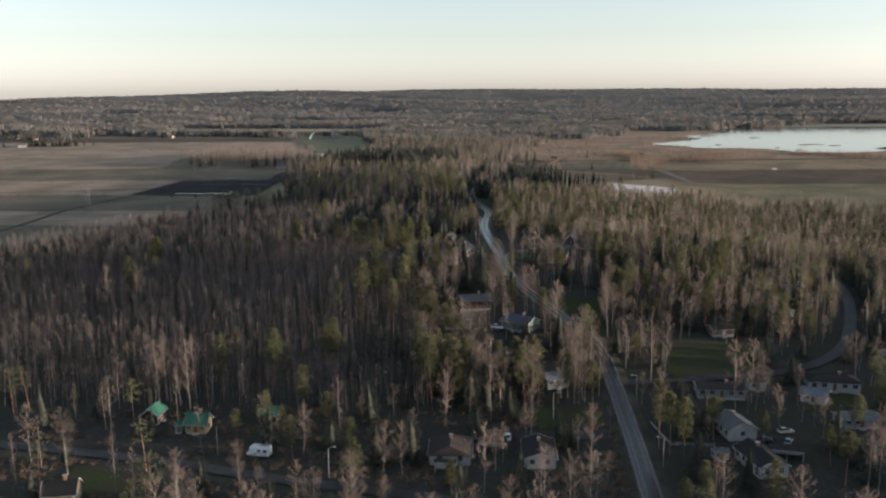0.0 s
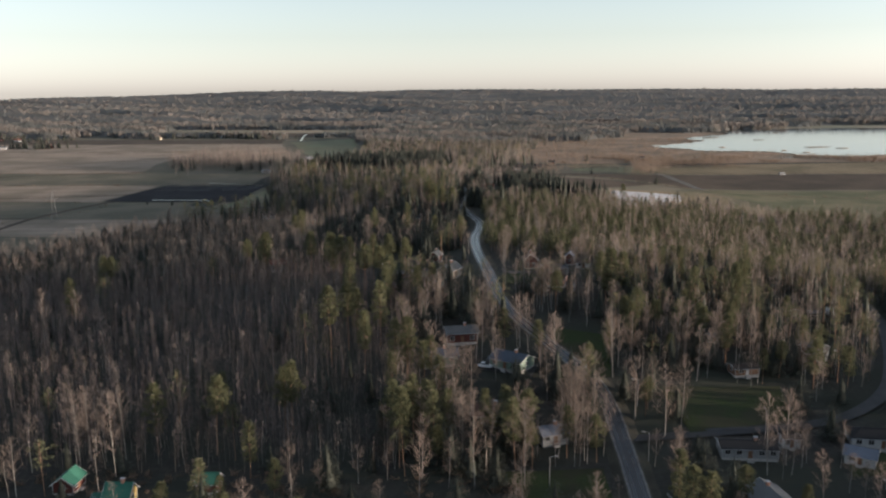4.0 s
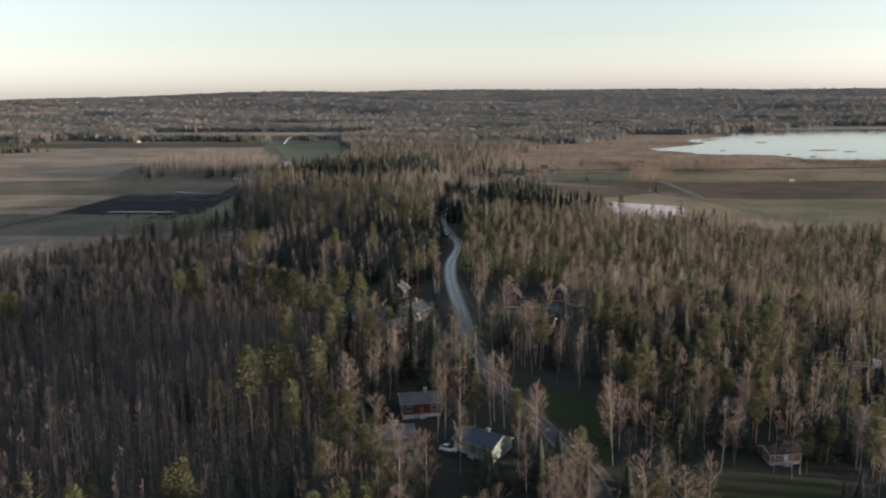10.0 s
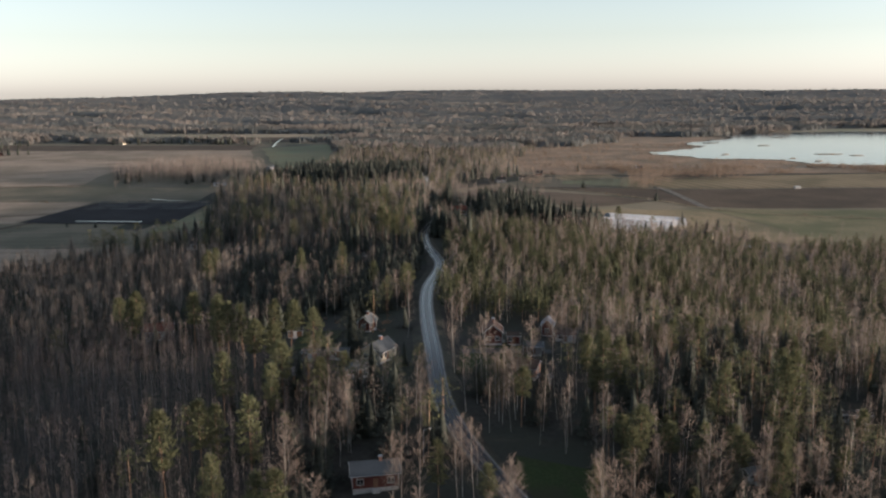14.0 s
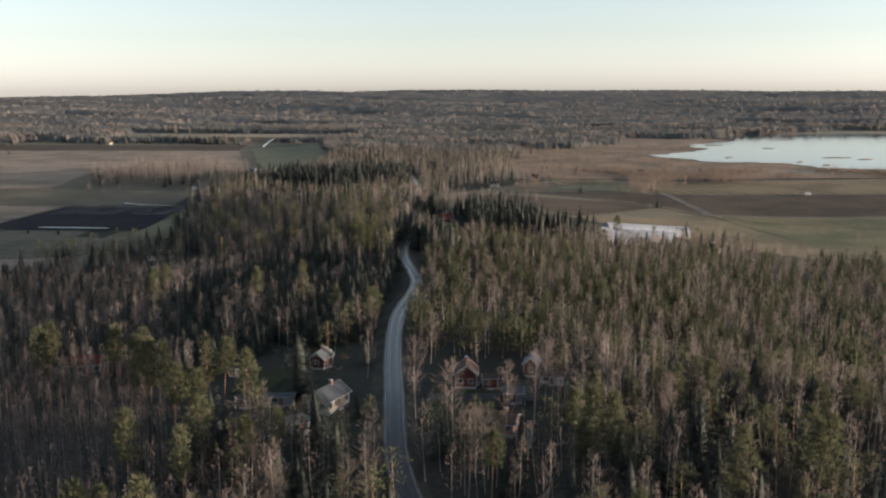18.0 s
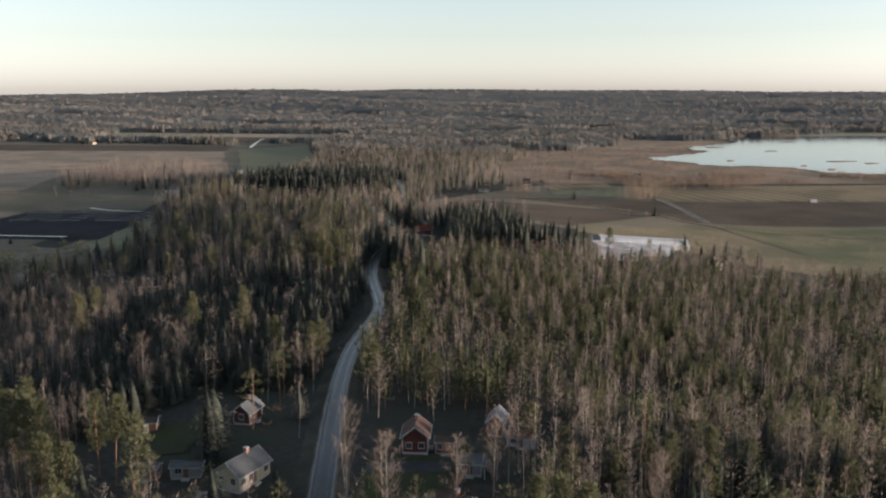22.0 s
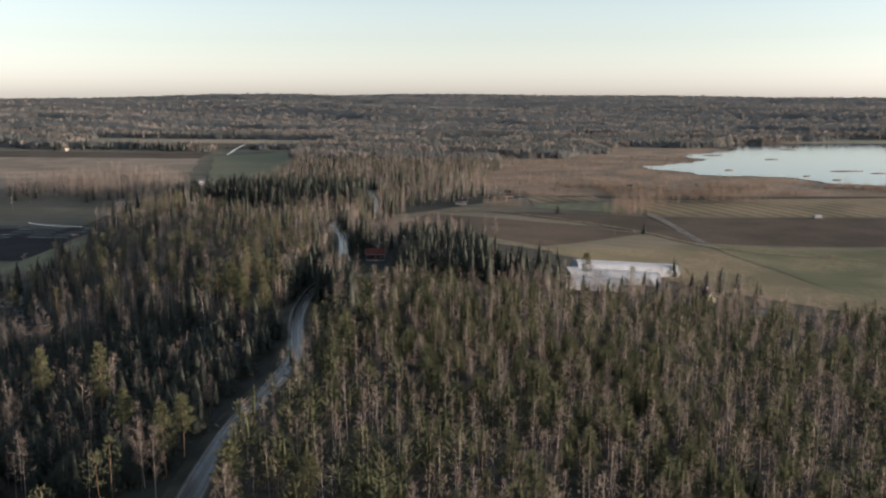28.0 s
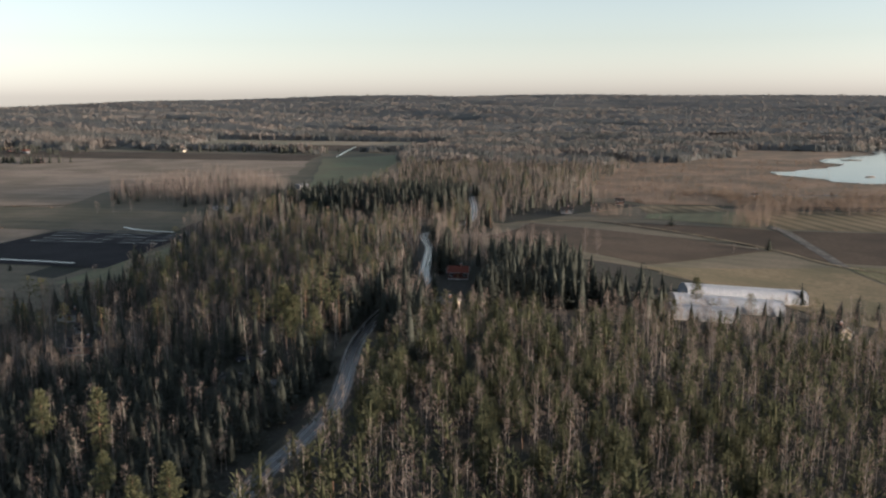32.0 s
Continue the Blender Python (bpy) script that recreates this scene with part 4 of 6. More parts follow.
log_pile(181, 616, 60, 7)
log_pile(186, 617, 65, 6)
for k in range(5):
    y = 799 + 8.5 * k
    for q in range(5):
        x0 = -284 + 19 * q + 3 * math.sin(q * 2.7 + k)
        pts = [(x0, y + 0.6 * math.sin(q)), (x0 + 8, y + 0.3), (x0 + 14 + 2 * math.cos(q + k), y + 0.6 * math.cos(q))]
        tagged(new("wet_furrow", ribbon("wet_furrow", smooth_line(pts, 3), [(-0.45, 0), (0.0, -0.02), (0.45, 0)], M["water"], 0.62)), "thin wet furrow shining in the black plot", "wet furrow", kind="structure")
        tagged(new("soil_ridge", ribbon("soil_ridge", smooth_line([(p[0], p[1] + 2.2) for p in pts], 3), [(-0.7, 0), (0.0, 0.4), (0.7, 0)], M["ridge"], 0.46)), "low ridge of black soil", "soil ridge", kind="structure")
car(-33, 545, 30, "car_dark", "dark car in a yard among spruces")
car(-30, 551, 80, "car_grey", "grey car in a yard among spruces")

# ---- pylon ----
py = thing("power_pylon", -290, 628, 30, "tall grey steel lattice power pylon in the field", "power pylon")
for sx in (-1, 1):
    for sy in (-1, 1):
        part("leg", rod(bmesh.new(), (sx * 2.2, sy * 2.2, -0.5), (sx * 0.4, sy * 0.4, 22), 0.09, 0.06, 5), M["oldsteel"], py)
for k in range(9):
    z0, z1 = k * 2.4, (k + 1) * 2.4
    w0, w1 = 2.2 - 1.8 * z0 / 22, 2.2 - 1.8 * z1 / 22
    bm = bmesh.new()
    for a, b in (((-1, -1), (1, -1)), ((1, -1), (1, 1)), ((1, 1), (-1, 1)), ((-1, 1), (-1, -1))):
        rod(bm, (a[0] * w0, a[1] * w0, z0), (b[0] * w1, b[1] * w1, z1), 0.035, n=4)
        rod(bm, (b[0] * w0, b[1] * w0, z0), (a[0] * w1, a[1] * w1, z1), 0.035, n=4)
    part("brace", bm, M["oldsteel"], py)
for z, l in ((17, 4.5), (20, 3.6)):
    part("cross_arm", rod(rod(bmesh.new(), (-l, 0, z), (l, 0, z), 0.1, n=5), (-l, 0, z), (0, 0, z + 1.5), 0.035, n=4), M["oldsteel"], py)


# ---- trees: shapes as triangles ----
class Shape:
    def __init__(self):
        self.v, self.f, self.m = [], [], []

    def tube(self, pts, rad, n, m):
        rows = []
        for i, (p, r) in enumerate(zip(pts, rad)):
            b = len(self.v)
            for k in range(n):
                a = 2 * math.pi * k / n
                self.v.append((p[0] + r * math.cos(a), p[1] + r * math.sin(a), p[2]))
            rows.append(b)
        for a, b in zip(rows, rows[1:]):
            for k in range(n):
                k2 = (k + 1) % n
                self.f += [(a + k, a + k2, b + k2), (a + k, b + k2, b + k)]
                self.m += [m, m]

    def tri(self, a, b, c, m):
        i = len(self.v)
        self.v += [tuple(a), tuple(b), tuple(c)]
        self.f.append((i, i + 1, i + 2))
        self.m.append(m)

    def sliver(self, p, d, w, m, r):
        """A twig: a narrow triangle from p along d."""
        p, d = np.array(p), np.array(d)
        s = np.cross(d, r.normal(size=3))
        s = s / (np.linalg.norm(s) + 1e-6) * w / 2
        self.tri(p - s, p + s, p + d, m)

    def arrays(self):
        return np.array(self.v, np.float32), np.array(self.f, np.int32), np.array(self.m, np.int32)


def trunk_line(h, r, bend=0.25, n=7):
    a, b = r.uniform(-bend, bend, 2)
    z = np.linspace(0, 1, n)
    return [(a * math.sin(2.2 * q), b * math.sin(2.6 * q + 0.4) - b * math.sin(0.4), q * h) for q in z]


def at(line, q):
    f = q * (len(line) - 1)
    i = min(int(f), len(line) - 2)
    return np.array(line[i]) * (1 - f + i) + np.array(line[i + 1]) * (f - i)


def birch_shape(seed, fine, h=18.0, low=0.32, width=1.0, twigs=84, thick=1.0):
    r = np.random.default_rng(seed)
    s = Shape()
    L = trunk_line(h, r, 0.5, 8 if fine else 3)
    n = len(L)
    s.tube(L, [0.095 * (1 - i / (n - 1)) ** 0.8 + 0.012 for i in range(n)] if fine else [0.085, 0.06, 0.01], 6 if fine else 3, 0)
    if fine:
        for k in range(34):
            q = low + (0.97 - low) * (k + r.uniform(0, 1)) / 34
            a = r.uniform(0, 2 * math.pi)
            prof = math.sin(math.pi * min(1, (q - low) / (1 - low) * 0.86 + 0.2)) ** 0.7
            ln = h * 0.17 * prof * width * r.uniform(0.7, 1.2) + 0.6
            up = r.uniform(0.55, 1.25)
            d = np.array([math.cos(a), math.sin(a), up])
            d /= np.linalg.norm(d)
            p = at(L, q)
            m1 = p + d * ln * 0.5
            e = p + d * ln + np.array([0, 0, 0.15 * ln])
            s.tube([p, m1, e], [0.032, 0.02, 0.006], 3, 1)
            for j in range(15):
                w = r.uniform(0.15, 1.05)
                b = p + (e - p) * w
                t = d * 0.5 + r.normal(size=3) * 0.5 + np.array([0, 0, 0.5 if r.random() < 0.6 else -0.6])
                t = t / np.linalg.norm(t) * r.uniform(0.5, 1.35) * (0.5 + ln / 4)
                s.sliver(b, t, r.uniform(0.045, 0.075), 1, r)
    else:
        for k in range(twigs):
            q = low + (0.95 - low) * (k + r.random()) / twigs
            a = r.uniform(0, 2 * math.pi)
            z = (q - low) / (1 - low)
            prof = min(1.0, 0.4 + 2.4 * z) * (1.02 - z) ** 0.62 * 1.15
            p = at(L, q)
            o = 0.85 * prof * width * math.sqrt(r.random())
            st = p + np.array([math.cos(a) * o, math.sin(a) * o, 0.2 * o])
            d = np.array([math.cos(a) * 0.45, math.sin(a) * 0.45, 0.85]) + r.normal(size=3) * 0.42
            s.sliver(st, d / np.linalg.norm(d) * h * r.uniform(0.045, 0.085), r.uniform(0.075, 0.12) * thick, 1, r)
    return s.arrays()


def tuft(s, c, rad, n, size, r, m, up=0.35):
    for _ in range(n):
        d = r.normal(size=3)
        d[2] = abs(d[2]) * 0.7 - 0.15
        d /= np.linalg.norm(d)
        p = c + d * rad * r.uniform(0.3, 1.0) * np.array([1, 1, 0.6])
        u = r.normal(size=3)
        u -= d * (u @ d)
        u /= np.linalg.norm(u) + 1e-6
        e = d + np.array([0, 0, up])
        s.tri(p - u * size * 0.24, p + u * size * 0.24, p + e * size * r.uniform(0.8, 1.4), m)


def pine_shape(seed, fine, h=20.0, low=0.4, width=1.0):
    """A pine: bare trunk below, a rounded crown of needle pads at the ends of its limbs."""
    r = np.random.default_rng(seed)
    s = Shape()
    L = trunk_line(h * 0.97, r, 0.4, 6 if fine else 3)
    n = len(L)
    s.tube(L, [0.17 * (1 - 0.8 * i / (n - 1)) for i in range(n)] if fine else [0.15, 0.11, 0.04], 7 if fine else 3, 0)
    k = 46 if fine else 15
    side = r.uniform(0, 6.28, 2)
    for i in range(k):
        z = (i + r.uniform(0, 1)) / k
        q = low + (0.97 - low) * z
        round_off = min(1.0, 0.45 + 1.7 * z) * max(0.0, 1 - z ** 1.7) ** 0.72
        a = i * 2.4 + r.uniform(-0.6, 0.6)
        lump = 1 + 0.2 * math.sin(2 * a + side[0] + 5 * z) + 0.15 * math.sin(3 * a + side[1] - 9 * z)
        rad = h * 0.138 * width * round_off * lump * r.uniform(0.25, 1.0) ** 0.6
        p = at(L, min(q, 0.999))
        c = p + np.array([math.cos(a) * rad, math.sin(a) * rad, rad * r.uniform(0.05, 0.35)])
        if fine:
            if rad > 0.8:
                s.tube([p - np.array([0, 0, 0.35]), c], [0.05, 0.015], 3, 0)
            tuft(s, c, 0.95 * width, 31, 0.55, r, 1, 0.45)
        else:
            tuft(s, c, 1.1 * width, 13, 0.66, r, 1, 0.45)
    return s.arrays()


def cone_tufts(s, n, h, low, radius, size, rise, r, taper=0.8, core=0.35):
    """Many small sprays over a ragged cone; rise: how far each points up (or droops)."""
    lob = r.uniform(0, 6.28, 4)
    for i in range(n):
        q = 1 - (1 - (i + r.random()) / n) ** 0.62 * 1.0
        z = low + (1 - low) * q
        a = r.uniform(0, 6.28)
        lump = 1 + 0.22 * math.sin(3 * a + lob[0] + 9 * z) + 0.18 * math.sin(2 * a + lob[1] - 17 * z)
        rad = radius * (1.03 - z) ** taper / (1 - low) ** taper * lump * (core + (1 - core) * r.random() ** 0.4)
        c, sn = math.cos(a), math.sin(a)
        p = np.array([c * rad, sn * rad, z * h + r.normal() * 0.15])
        k = size * r.uniform(0.7, 1.3) * (0.6 + 0.5 * (1.03 - z))
        out = np.array([c, sn, rise + r.normal() * 0.25]) * k
        u = np.array([-sn, c, r.normal() * 0.35]) * k * 0.32
        s.tri(p - u, p + u, p + out, 1)


def inner(s, h, low, radius, r, taper=1.0, n=6):
    """The dense ragged inside of a conifer's crown."""
    rows = []
    for z in (low, low + (1 - low) * 0.3, low + (1 - low) * 0.62):
        b = len(s.v)
        for k in range(n):
            a = 2 * math.pi * (k + r.uniform(-0.3, 0.3)) / n
            q = radius * ((1.0 - z) / (1 - low)) ** taper * (0.95 if k % 2 else 0.5) * r.uniform(0.8, 1.2)
            s.v.append((q * math.cos(a), q * math.sin(a), h * (z + r.uniform(-0.03, 0.03))))
        rows.append(b)
    for a, b in zip(rows, rows[1:]):
        for k in range(n):
            k2 = (k + 1) % n
            s.f += [(a + k, a + k2, b + k2), (a + k, b + k2, b + k)]
            s.m += [1, 1]
    s.v.append((0, 0, h * 0.99))
    for k in range(n):
        s.f.append((rows[-1] + k, rows[-1] + (k + 1) % n, len(s.v) - 1))
        s.m.append(1)


def spruce_shape(seed, fine, h=17.0, width=1.0, low=0.06):
    r = np.random.default_rng(seed)
    s = Shape()
    s.tube([(0, 0, 0), (0, 0, h * 0.5), (0, 0, h * 0.98)], [0.17, 0.1, 0.015], 6 if fine else 3, 0)
    if fine:
        inner(s, h, low, h * 0.12 * width, r, 0.8, n=8)
        cone_tufts(s, 700, h, low, h * 0.215 * width, 0.8, -0.25, r, 0.55, 0.5)
    else:
        inner(s, h, low, h * 0.12 * width, r, 0.7)
        cone_tufts(s, 78, h, low, h * 0.225 * width, 1.25, -0.2, r, 0.52, 0.45)
    for a in (0.3, 1.9):
        s.tri((0.14 * math.cos(a), 0.14 * math.sin(a), h * 0.93), (-0.14 * math.cos(a), -0.14 * math.sin(a), h * 0.93), (0, 0, h * 1.03), 1)
    return s.arrays()


def young_pine_shape(seed, fine, h=11.0, width=1.0):
    r = np.random.default_rng(seed)
    s = Shape()
    s.tube([(0, 0, 0), (0, 0, h * 0.5), (0, 0, h * 0.95)], [0.11, 0.07, 0.02], 5 if fine else 3, 0)
    if fine:
        inner(s, h, 0.45, h * 0.06 * width, r, 0.55, n=6)
        cone_tufts(s, 560, h, 0.27, h * 0.22 * width, 0.6, 0.85, r, 0.65, 0.35)
    else:
        inner(s, h, 0.45, h * 0.06 * width, r, 0.55, 4)
        cone_tufts(s, 92, h, 0.24, h * 0.27 * width, 1.05, 0.9, r, 0.7, 0.3)
    for a in (0.5, 2.0):
        s.tri((0.2 * math.cos(a), 0.2 * math.sin(a), h * 0.9), (-0.2 * math.cos(a), -0.2 * math.sin(a), h * 0.9), (0, 0, h * 1.03), 1)
    return s.arrays()


def bush_shape(seed, h=2.2):
    r = np.random.default_rng(seed)
    s = Shape()
    for _ in range(26):
        d = np.array([r.normal() * 0.6, r.normal() * 0.6, 1.0])
        s.sliver((r.normal() * 0.4, r.normal() * 0.4, 0), d * h * r.uniform(0.5, 1.0), r.uniform(0.10, 0.2), 1, r)
    return s.arrays()


def clump_shape(seed, leafy):
    """A small stand of distant trees seen as one tuft of crowns."""
    r = np.random.default_rng(seed)
    s = Shape()
    for _ in range(7):
        x, y, h = r.normal() * 3.2, r.normal() * 3.2, r.uniform(9, 15)
        w = 1.5 if leafy else 1.9
        for k in range(2):
            a = r.uniform(0, 3.14)
            u = np.array([math.cos(a), math.sin(a), 0]) * w
            if leafy:
                s.tri(np.array([x, y, 0]) - u, np.array([x, y, 0]) + u, (x, y, h * 1.1), 1)
            else:
                s.tri(np.array([x, y, 0]) + u * 0.2, np.array([x, y, h * 0.85]) - u, np.array([x, y, h]) + u * 0.7, 1)
    return s.arrays()


def scatter(name, protos, base_h, X, Y, H, mats, label, category="forest", lean=0.03):
    """One object of many trees: each a turned, scaled copy of one of the shapes."""
    n = len(X)
    if n == 0:
        return None
    Z = ground_z(X, Y) - 0.15
    pick = rng.integers(0, len(protos), n)
    Vs, Fs, Ms, Ts, off = [], [], [], [], 0
    for k, (v, f, m) in enumerate(protos):
        i = np.nonzero(pick == k)[0]
        if not len(i):
            continue
        sc = (np.asarray(H)[i] / base_h)
        wd = sc ** 0.7 * rng.uniform(0.85, 1.2, len(i))
        a = rng.uniform(0, 2 * np.pi, len(i))
        lx, ly = rng.normal(0, lean, len(i)), rng.normal(0, lean, len(i))
        c, s = np.cos(a)[:, None], np.sin(a)[:, None]
        px = (v[None, :, 0] * c - v[None, :, 1] * s) * wd[:, None]
        py = (v[None, :, 0] * s + v[None, :, 1] * c) * wd[:, None]
        pz = v[None, :, 2] * sc[:, None]
        P = np.stack([px + pz * lx[:, None] + X[i][:, None], py + pz * ly[:, None] + Y[i][:, None], pz + Z[i][:, None]], -1)
        Vs.append(P.reshape(-1, 3))
        Fs.append((f[None] + (np.arange(len(i)) * len(v))[:, None, None]).reshape(-1, 3) + off)
        Ms.append(np.tile(m, len(i)))
        Ts.append(np.repeat(rng.random(len(i)), len(v)))
        off += len(i) * len(v)
    me = mesh_np(name, np.concatenate(Vs), np.concatenate(Fs), np.concatenate(Ms), mats, np.concatenate(Ts))
    return tagged(new(name, me), label, category, kind="stuff")


def split_mesh(name, arr, slot, m):
    v, f, mi = arr
    f = f[mi == slot]
    used, inv = np.unique(f, return_inverse=True)
    return mesh_np(name, v[used], inv.reshape(-1, 3), None, [m], np.zeros(len(used)))


class Kind:
    """A kind of single tree: several shapes, each of a trunk and a crown."""
    def __init__(self, name, shapes, base_h, bark, leaf, label, crown_name="crown"):
        self.name, self.base_h, self.label = name, base_h, label
        self.meshes = [(split_mesh("trunk", a, 0, bark), split_mesh(crown_name, a, 1, leaf)) for a in shapes]
        self.crown = crown_name
        self.n = 0

    def plant(self, x, y, h, label=""):
        t = new(self.name)
        s = h / self.base_h
        w = s ** 0.7 * rng.uniform(0.9, 1.15)
        t.matrix_world = pose(x, y, gz(x, y) - 0.1, rng.normal() * 1.5, rng.normal() * 1.5, rng.uniform(0, 360)) @ Matrix.Diagonal((w, w, s, 1))
        tagged(t, label or self.label, self.name.replace("_", " "), self.name + "s")
        k = self.n % len(self.meshes)
        self.n += 1
        for nm, me in zip(("trunk", self.crown), self.meshes[k]):
            o = new(nm, me)
            o.parent = t


BIRCH = Kind("birch_tree", [birch_shape(i, True, 18, 0.26, 0.9 + 0.1 * (i % 3)) for i in range(7)], 18, M["birchbark"], M["twig"], "tall bare birch with a white trunk and brown twigs")
PINE = Kind("pine_tree", [pine_shape(20 + i, True, 20, 0.3 + 0.1 * (i % 3), 1.05 - 0.1 * (i % 2)) for i in range(6)], 20, M["bark"], M["pine"], "tall pine with an orange trunk and green crown")
SPRUCE = Kind("spruce_tree", [spruce_shape(40 + i, True, 17, 1.12) for i in range(5)], 17, M["sprucebark"], M["spruce"], "dark green spruce with drooping branches")
YOUNG = Kind("young_pine", [young_pine_shape(60 + i, True) for i in range(6)], 11, M["bark"], M["youngpine"], "slender young pine in the plantation")


# ---- where trees stand ----
def inside(X, Y, c):
    """Whether the points lie in the four-cornered field c."""
    r = np.zeros(len(X), bool)
    j = len(c) - 1
    for i in range(len(c)):
        (xi, yi), (xj, yj) = c[i], c[j]
        hit = ((yi > Y) != (yj > Y)) & (X < (xj - xi) * (Y - yi) / (yj - yi + 1e-9) + xi)
        r ^= hit
        j = i
    return r


def line_gap(X, Y, L):
    d = np.full(len(X), 1e9)
    for p in L[::2]:
        d = np.minimum(d, (X - p[0]) ** 2 + (Y - p[1]) ** 2)
    return np.sqrt(d)


def free(X, Y, road=4.6, pad=0.0):
    ok = np.ones(len(X), bool)
    for c in FIELDS:
        ok &= ~inside(X, Y, c)
    for L in LINES:
        ok &= line_gap(X, Y, L) > (road if L is MAIN else 5)
    for hx, hy, hr in HOUSES:
        ok &= np.hypot(X - hx, Y - hy) > hr + pad
    return ok & ~inside(X, Y, LAKE)


# right: metres of unseen ground beyond the view, planted for tree shadows
def in_sight(X, Y, margin=30.0, right=70.0):
    return (X > np.minimum(7 - 0.58 * Y, 70 - 0.77 * (Y - 314)) - margin) & (X < 10 + 0.46 * Y + right)


def jitter(x0, x1, y0, y1, step):
    X, Y = np.meshgrid(np.arange(x0, x1, step), np.arange(y0, y1, step))
    X, Y = X.ravel() + rng.uniform(-0.5, 0.5, X.size) * step, Y.ravel() + rng.uniform(-0.5, 0.5, Y.size) * step
    return X, Y


def patchy(X, Y, size, seed):
    p = np.random.default_rng(seed).uniform(0, 6.28, 6)
    return (np.sin(X / size + p[0]) * np.sin(Y / size * 1.1 + p[1]) + 0.6 * np.sin(X / size * 2.1 + Y / size * 1.7 + p[2]) + 0.4 * np.sin(X / size * 3.3 - Y / size * 2.9 + p[3])) / 2


EDGE_Y = (440, 456, 500, 565, 600, 640, 665, 700, 735, 775, 800, 840, 905, 960, 1030, 1095, 1149, 1290, 1480, 1600)
EDGE_X = (-900, -255, -240, -215, -190, -150, -140, -156, -157, -172, -184, -200, -204, -165, -150, -150, -146, -158, -212, -220)


def left_farm(X, Y):
    return X < np.interp(Y, EDGE_Y, EDGE_X)


BUD = {"b": [birch_shape(100 + i, False, 15, 0.3, 2.35, 76, 1.25) for i in range(8)], "d": [birch_shape(120 + i, False, 15, 0.25, 1.4, 52, 1.4) for i in range(8)],
       "p": [pine_shape(140 + i, False, 20, 0.5, 1.25) for i in range(6)], "s": [spruce_shape(160 + i, False, 17, 1.2) for i in range(6)], "y": [young_pine_shape(180 + i, False) for i in range(6)]}
BUD["B"] = [birch_shape(200 + i, False, 15, 0.16, 2.5, 46, 1.9) for i in range(8)]
BASE = {"B": 15, "b": 15, "d": 15, "p": 20, "s": 17, "y": 11}
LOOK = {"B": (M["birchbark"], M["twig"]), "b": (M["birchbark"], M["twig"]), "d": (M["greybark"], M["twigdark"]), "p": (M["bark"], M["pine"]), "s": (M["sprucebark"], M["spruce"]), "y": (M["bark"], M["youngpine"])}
WORD = {"B": "broad bare birches", "b": "bare birches", "d": "thin bare trees", "p": "pines", "s": "spruces", "y": "young pines"}
SOLO = {"B": BIRCH, "b": BIRCH, "d": BIRCH, "p": PINE, "s": SPRUCE, "y": YOUNG}
CAP = {"birch_tree": 290, "pine_tree": 200, "spruce_tree": 220, "young_pine": 220}


def stand(title, X, Y, mix, heights, solo=None, quota=0):
    """A stand of mixed trees; up to quota trees inside the rectangle solo stand as single trees."""
    kinds = list(mix)
    w = np.array([mix[k] for k in kinds])
    pick = rng.choice(len(kinds), len(X), p=w / w.sum())
    for i, k in enumerate(kinds):
        j = np.nonzero(pick == i)[0]
        lo, hi = heights[k]
        H = rng.uniform(lo, hi, len(j))
        single = np.zeros(len(j), bool)
        if solo:
            x0, x1, y0, y1 = solo
            near = np.nonzero((X[j] > x0) & (X[j] < x1) & (Y[j] > y0) & (Y[j] < y1))[0]
            near = near[:max(0, min(int(quota * mix[k] / w.sum()), CAP[SOLO[k].name] - SOLO[k].n))]
            single[near] = True
            for q in near:
                SOLO[k].plant(X[j][q], Y[j][q], H[q])
        scatter(title, BUD[k], BASE[k], X[j][~single], Y[j][~single], H[~single], LOOK[k], WORD[k] + " of the " + title.replace("_", " "), "forest")


# single trees that stand out, by stretch of the walk
def plant_all(kind, rows):
    for x, y, h in rows:
        if line_gap(np.array([x]), np.array([y]), MAIN)[0] > 4.5 and all(math.hypot(x - a, y - c) > k * 0.75 for a, c, k in HOUSES):
            kind.plant(x, y, h)


plant_all(BIRCH, [(36.9, 272.0, 17.6), (41.5, 259.0, 21.0), (38.6, 263.4, 19.5), (50.1, 264.4, 18.1), (61.1, 258.6, 21.4), (56.3, 255.1, 20.0), (86.9, 285.9, 18.6), (47.5, 288.2, 21.9), (29.8, 286.0, 20.5), (20.0, 302.2, 19.0), (6.1, 271.2, 17.6), (1.7, 262.8, 21.0), (-3.5, 239.6, 19.5), (4.6, 243.3, 18.1), (-142.4, 324.0, 21.4), (-88.1, 240.3, 20.0), (-86.4, 244.7, 18.6), (-78.5, 232.1, 21.9), (-89.1, 236.3, 20.5), (-66.9, 245.4, 19.0), (19.3, 176.4, 15.0), (24.0, 168.4, 17.8), (28.6, 172.8, 16.6), (83.4, 204.3, 15.4), (91.9, 185.1, 18.2), (95.1, 186.6, 17.0), (105.0, 257.7, 15.8), (106.2, 254.7, 18.6), (117.6, 256.3, 17.4), (80.4, 250.6, 16.2)])
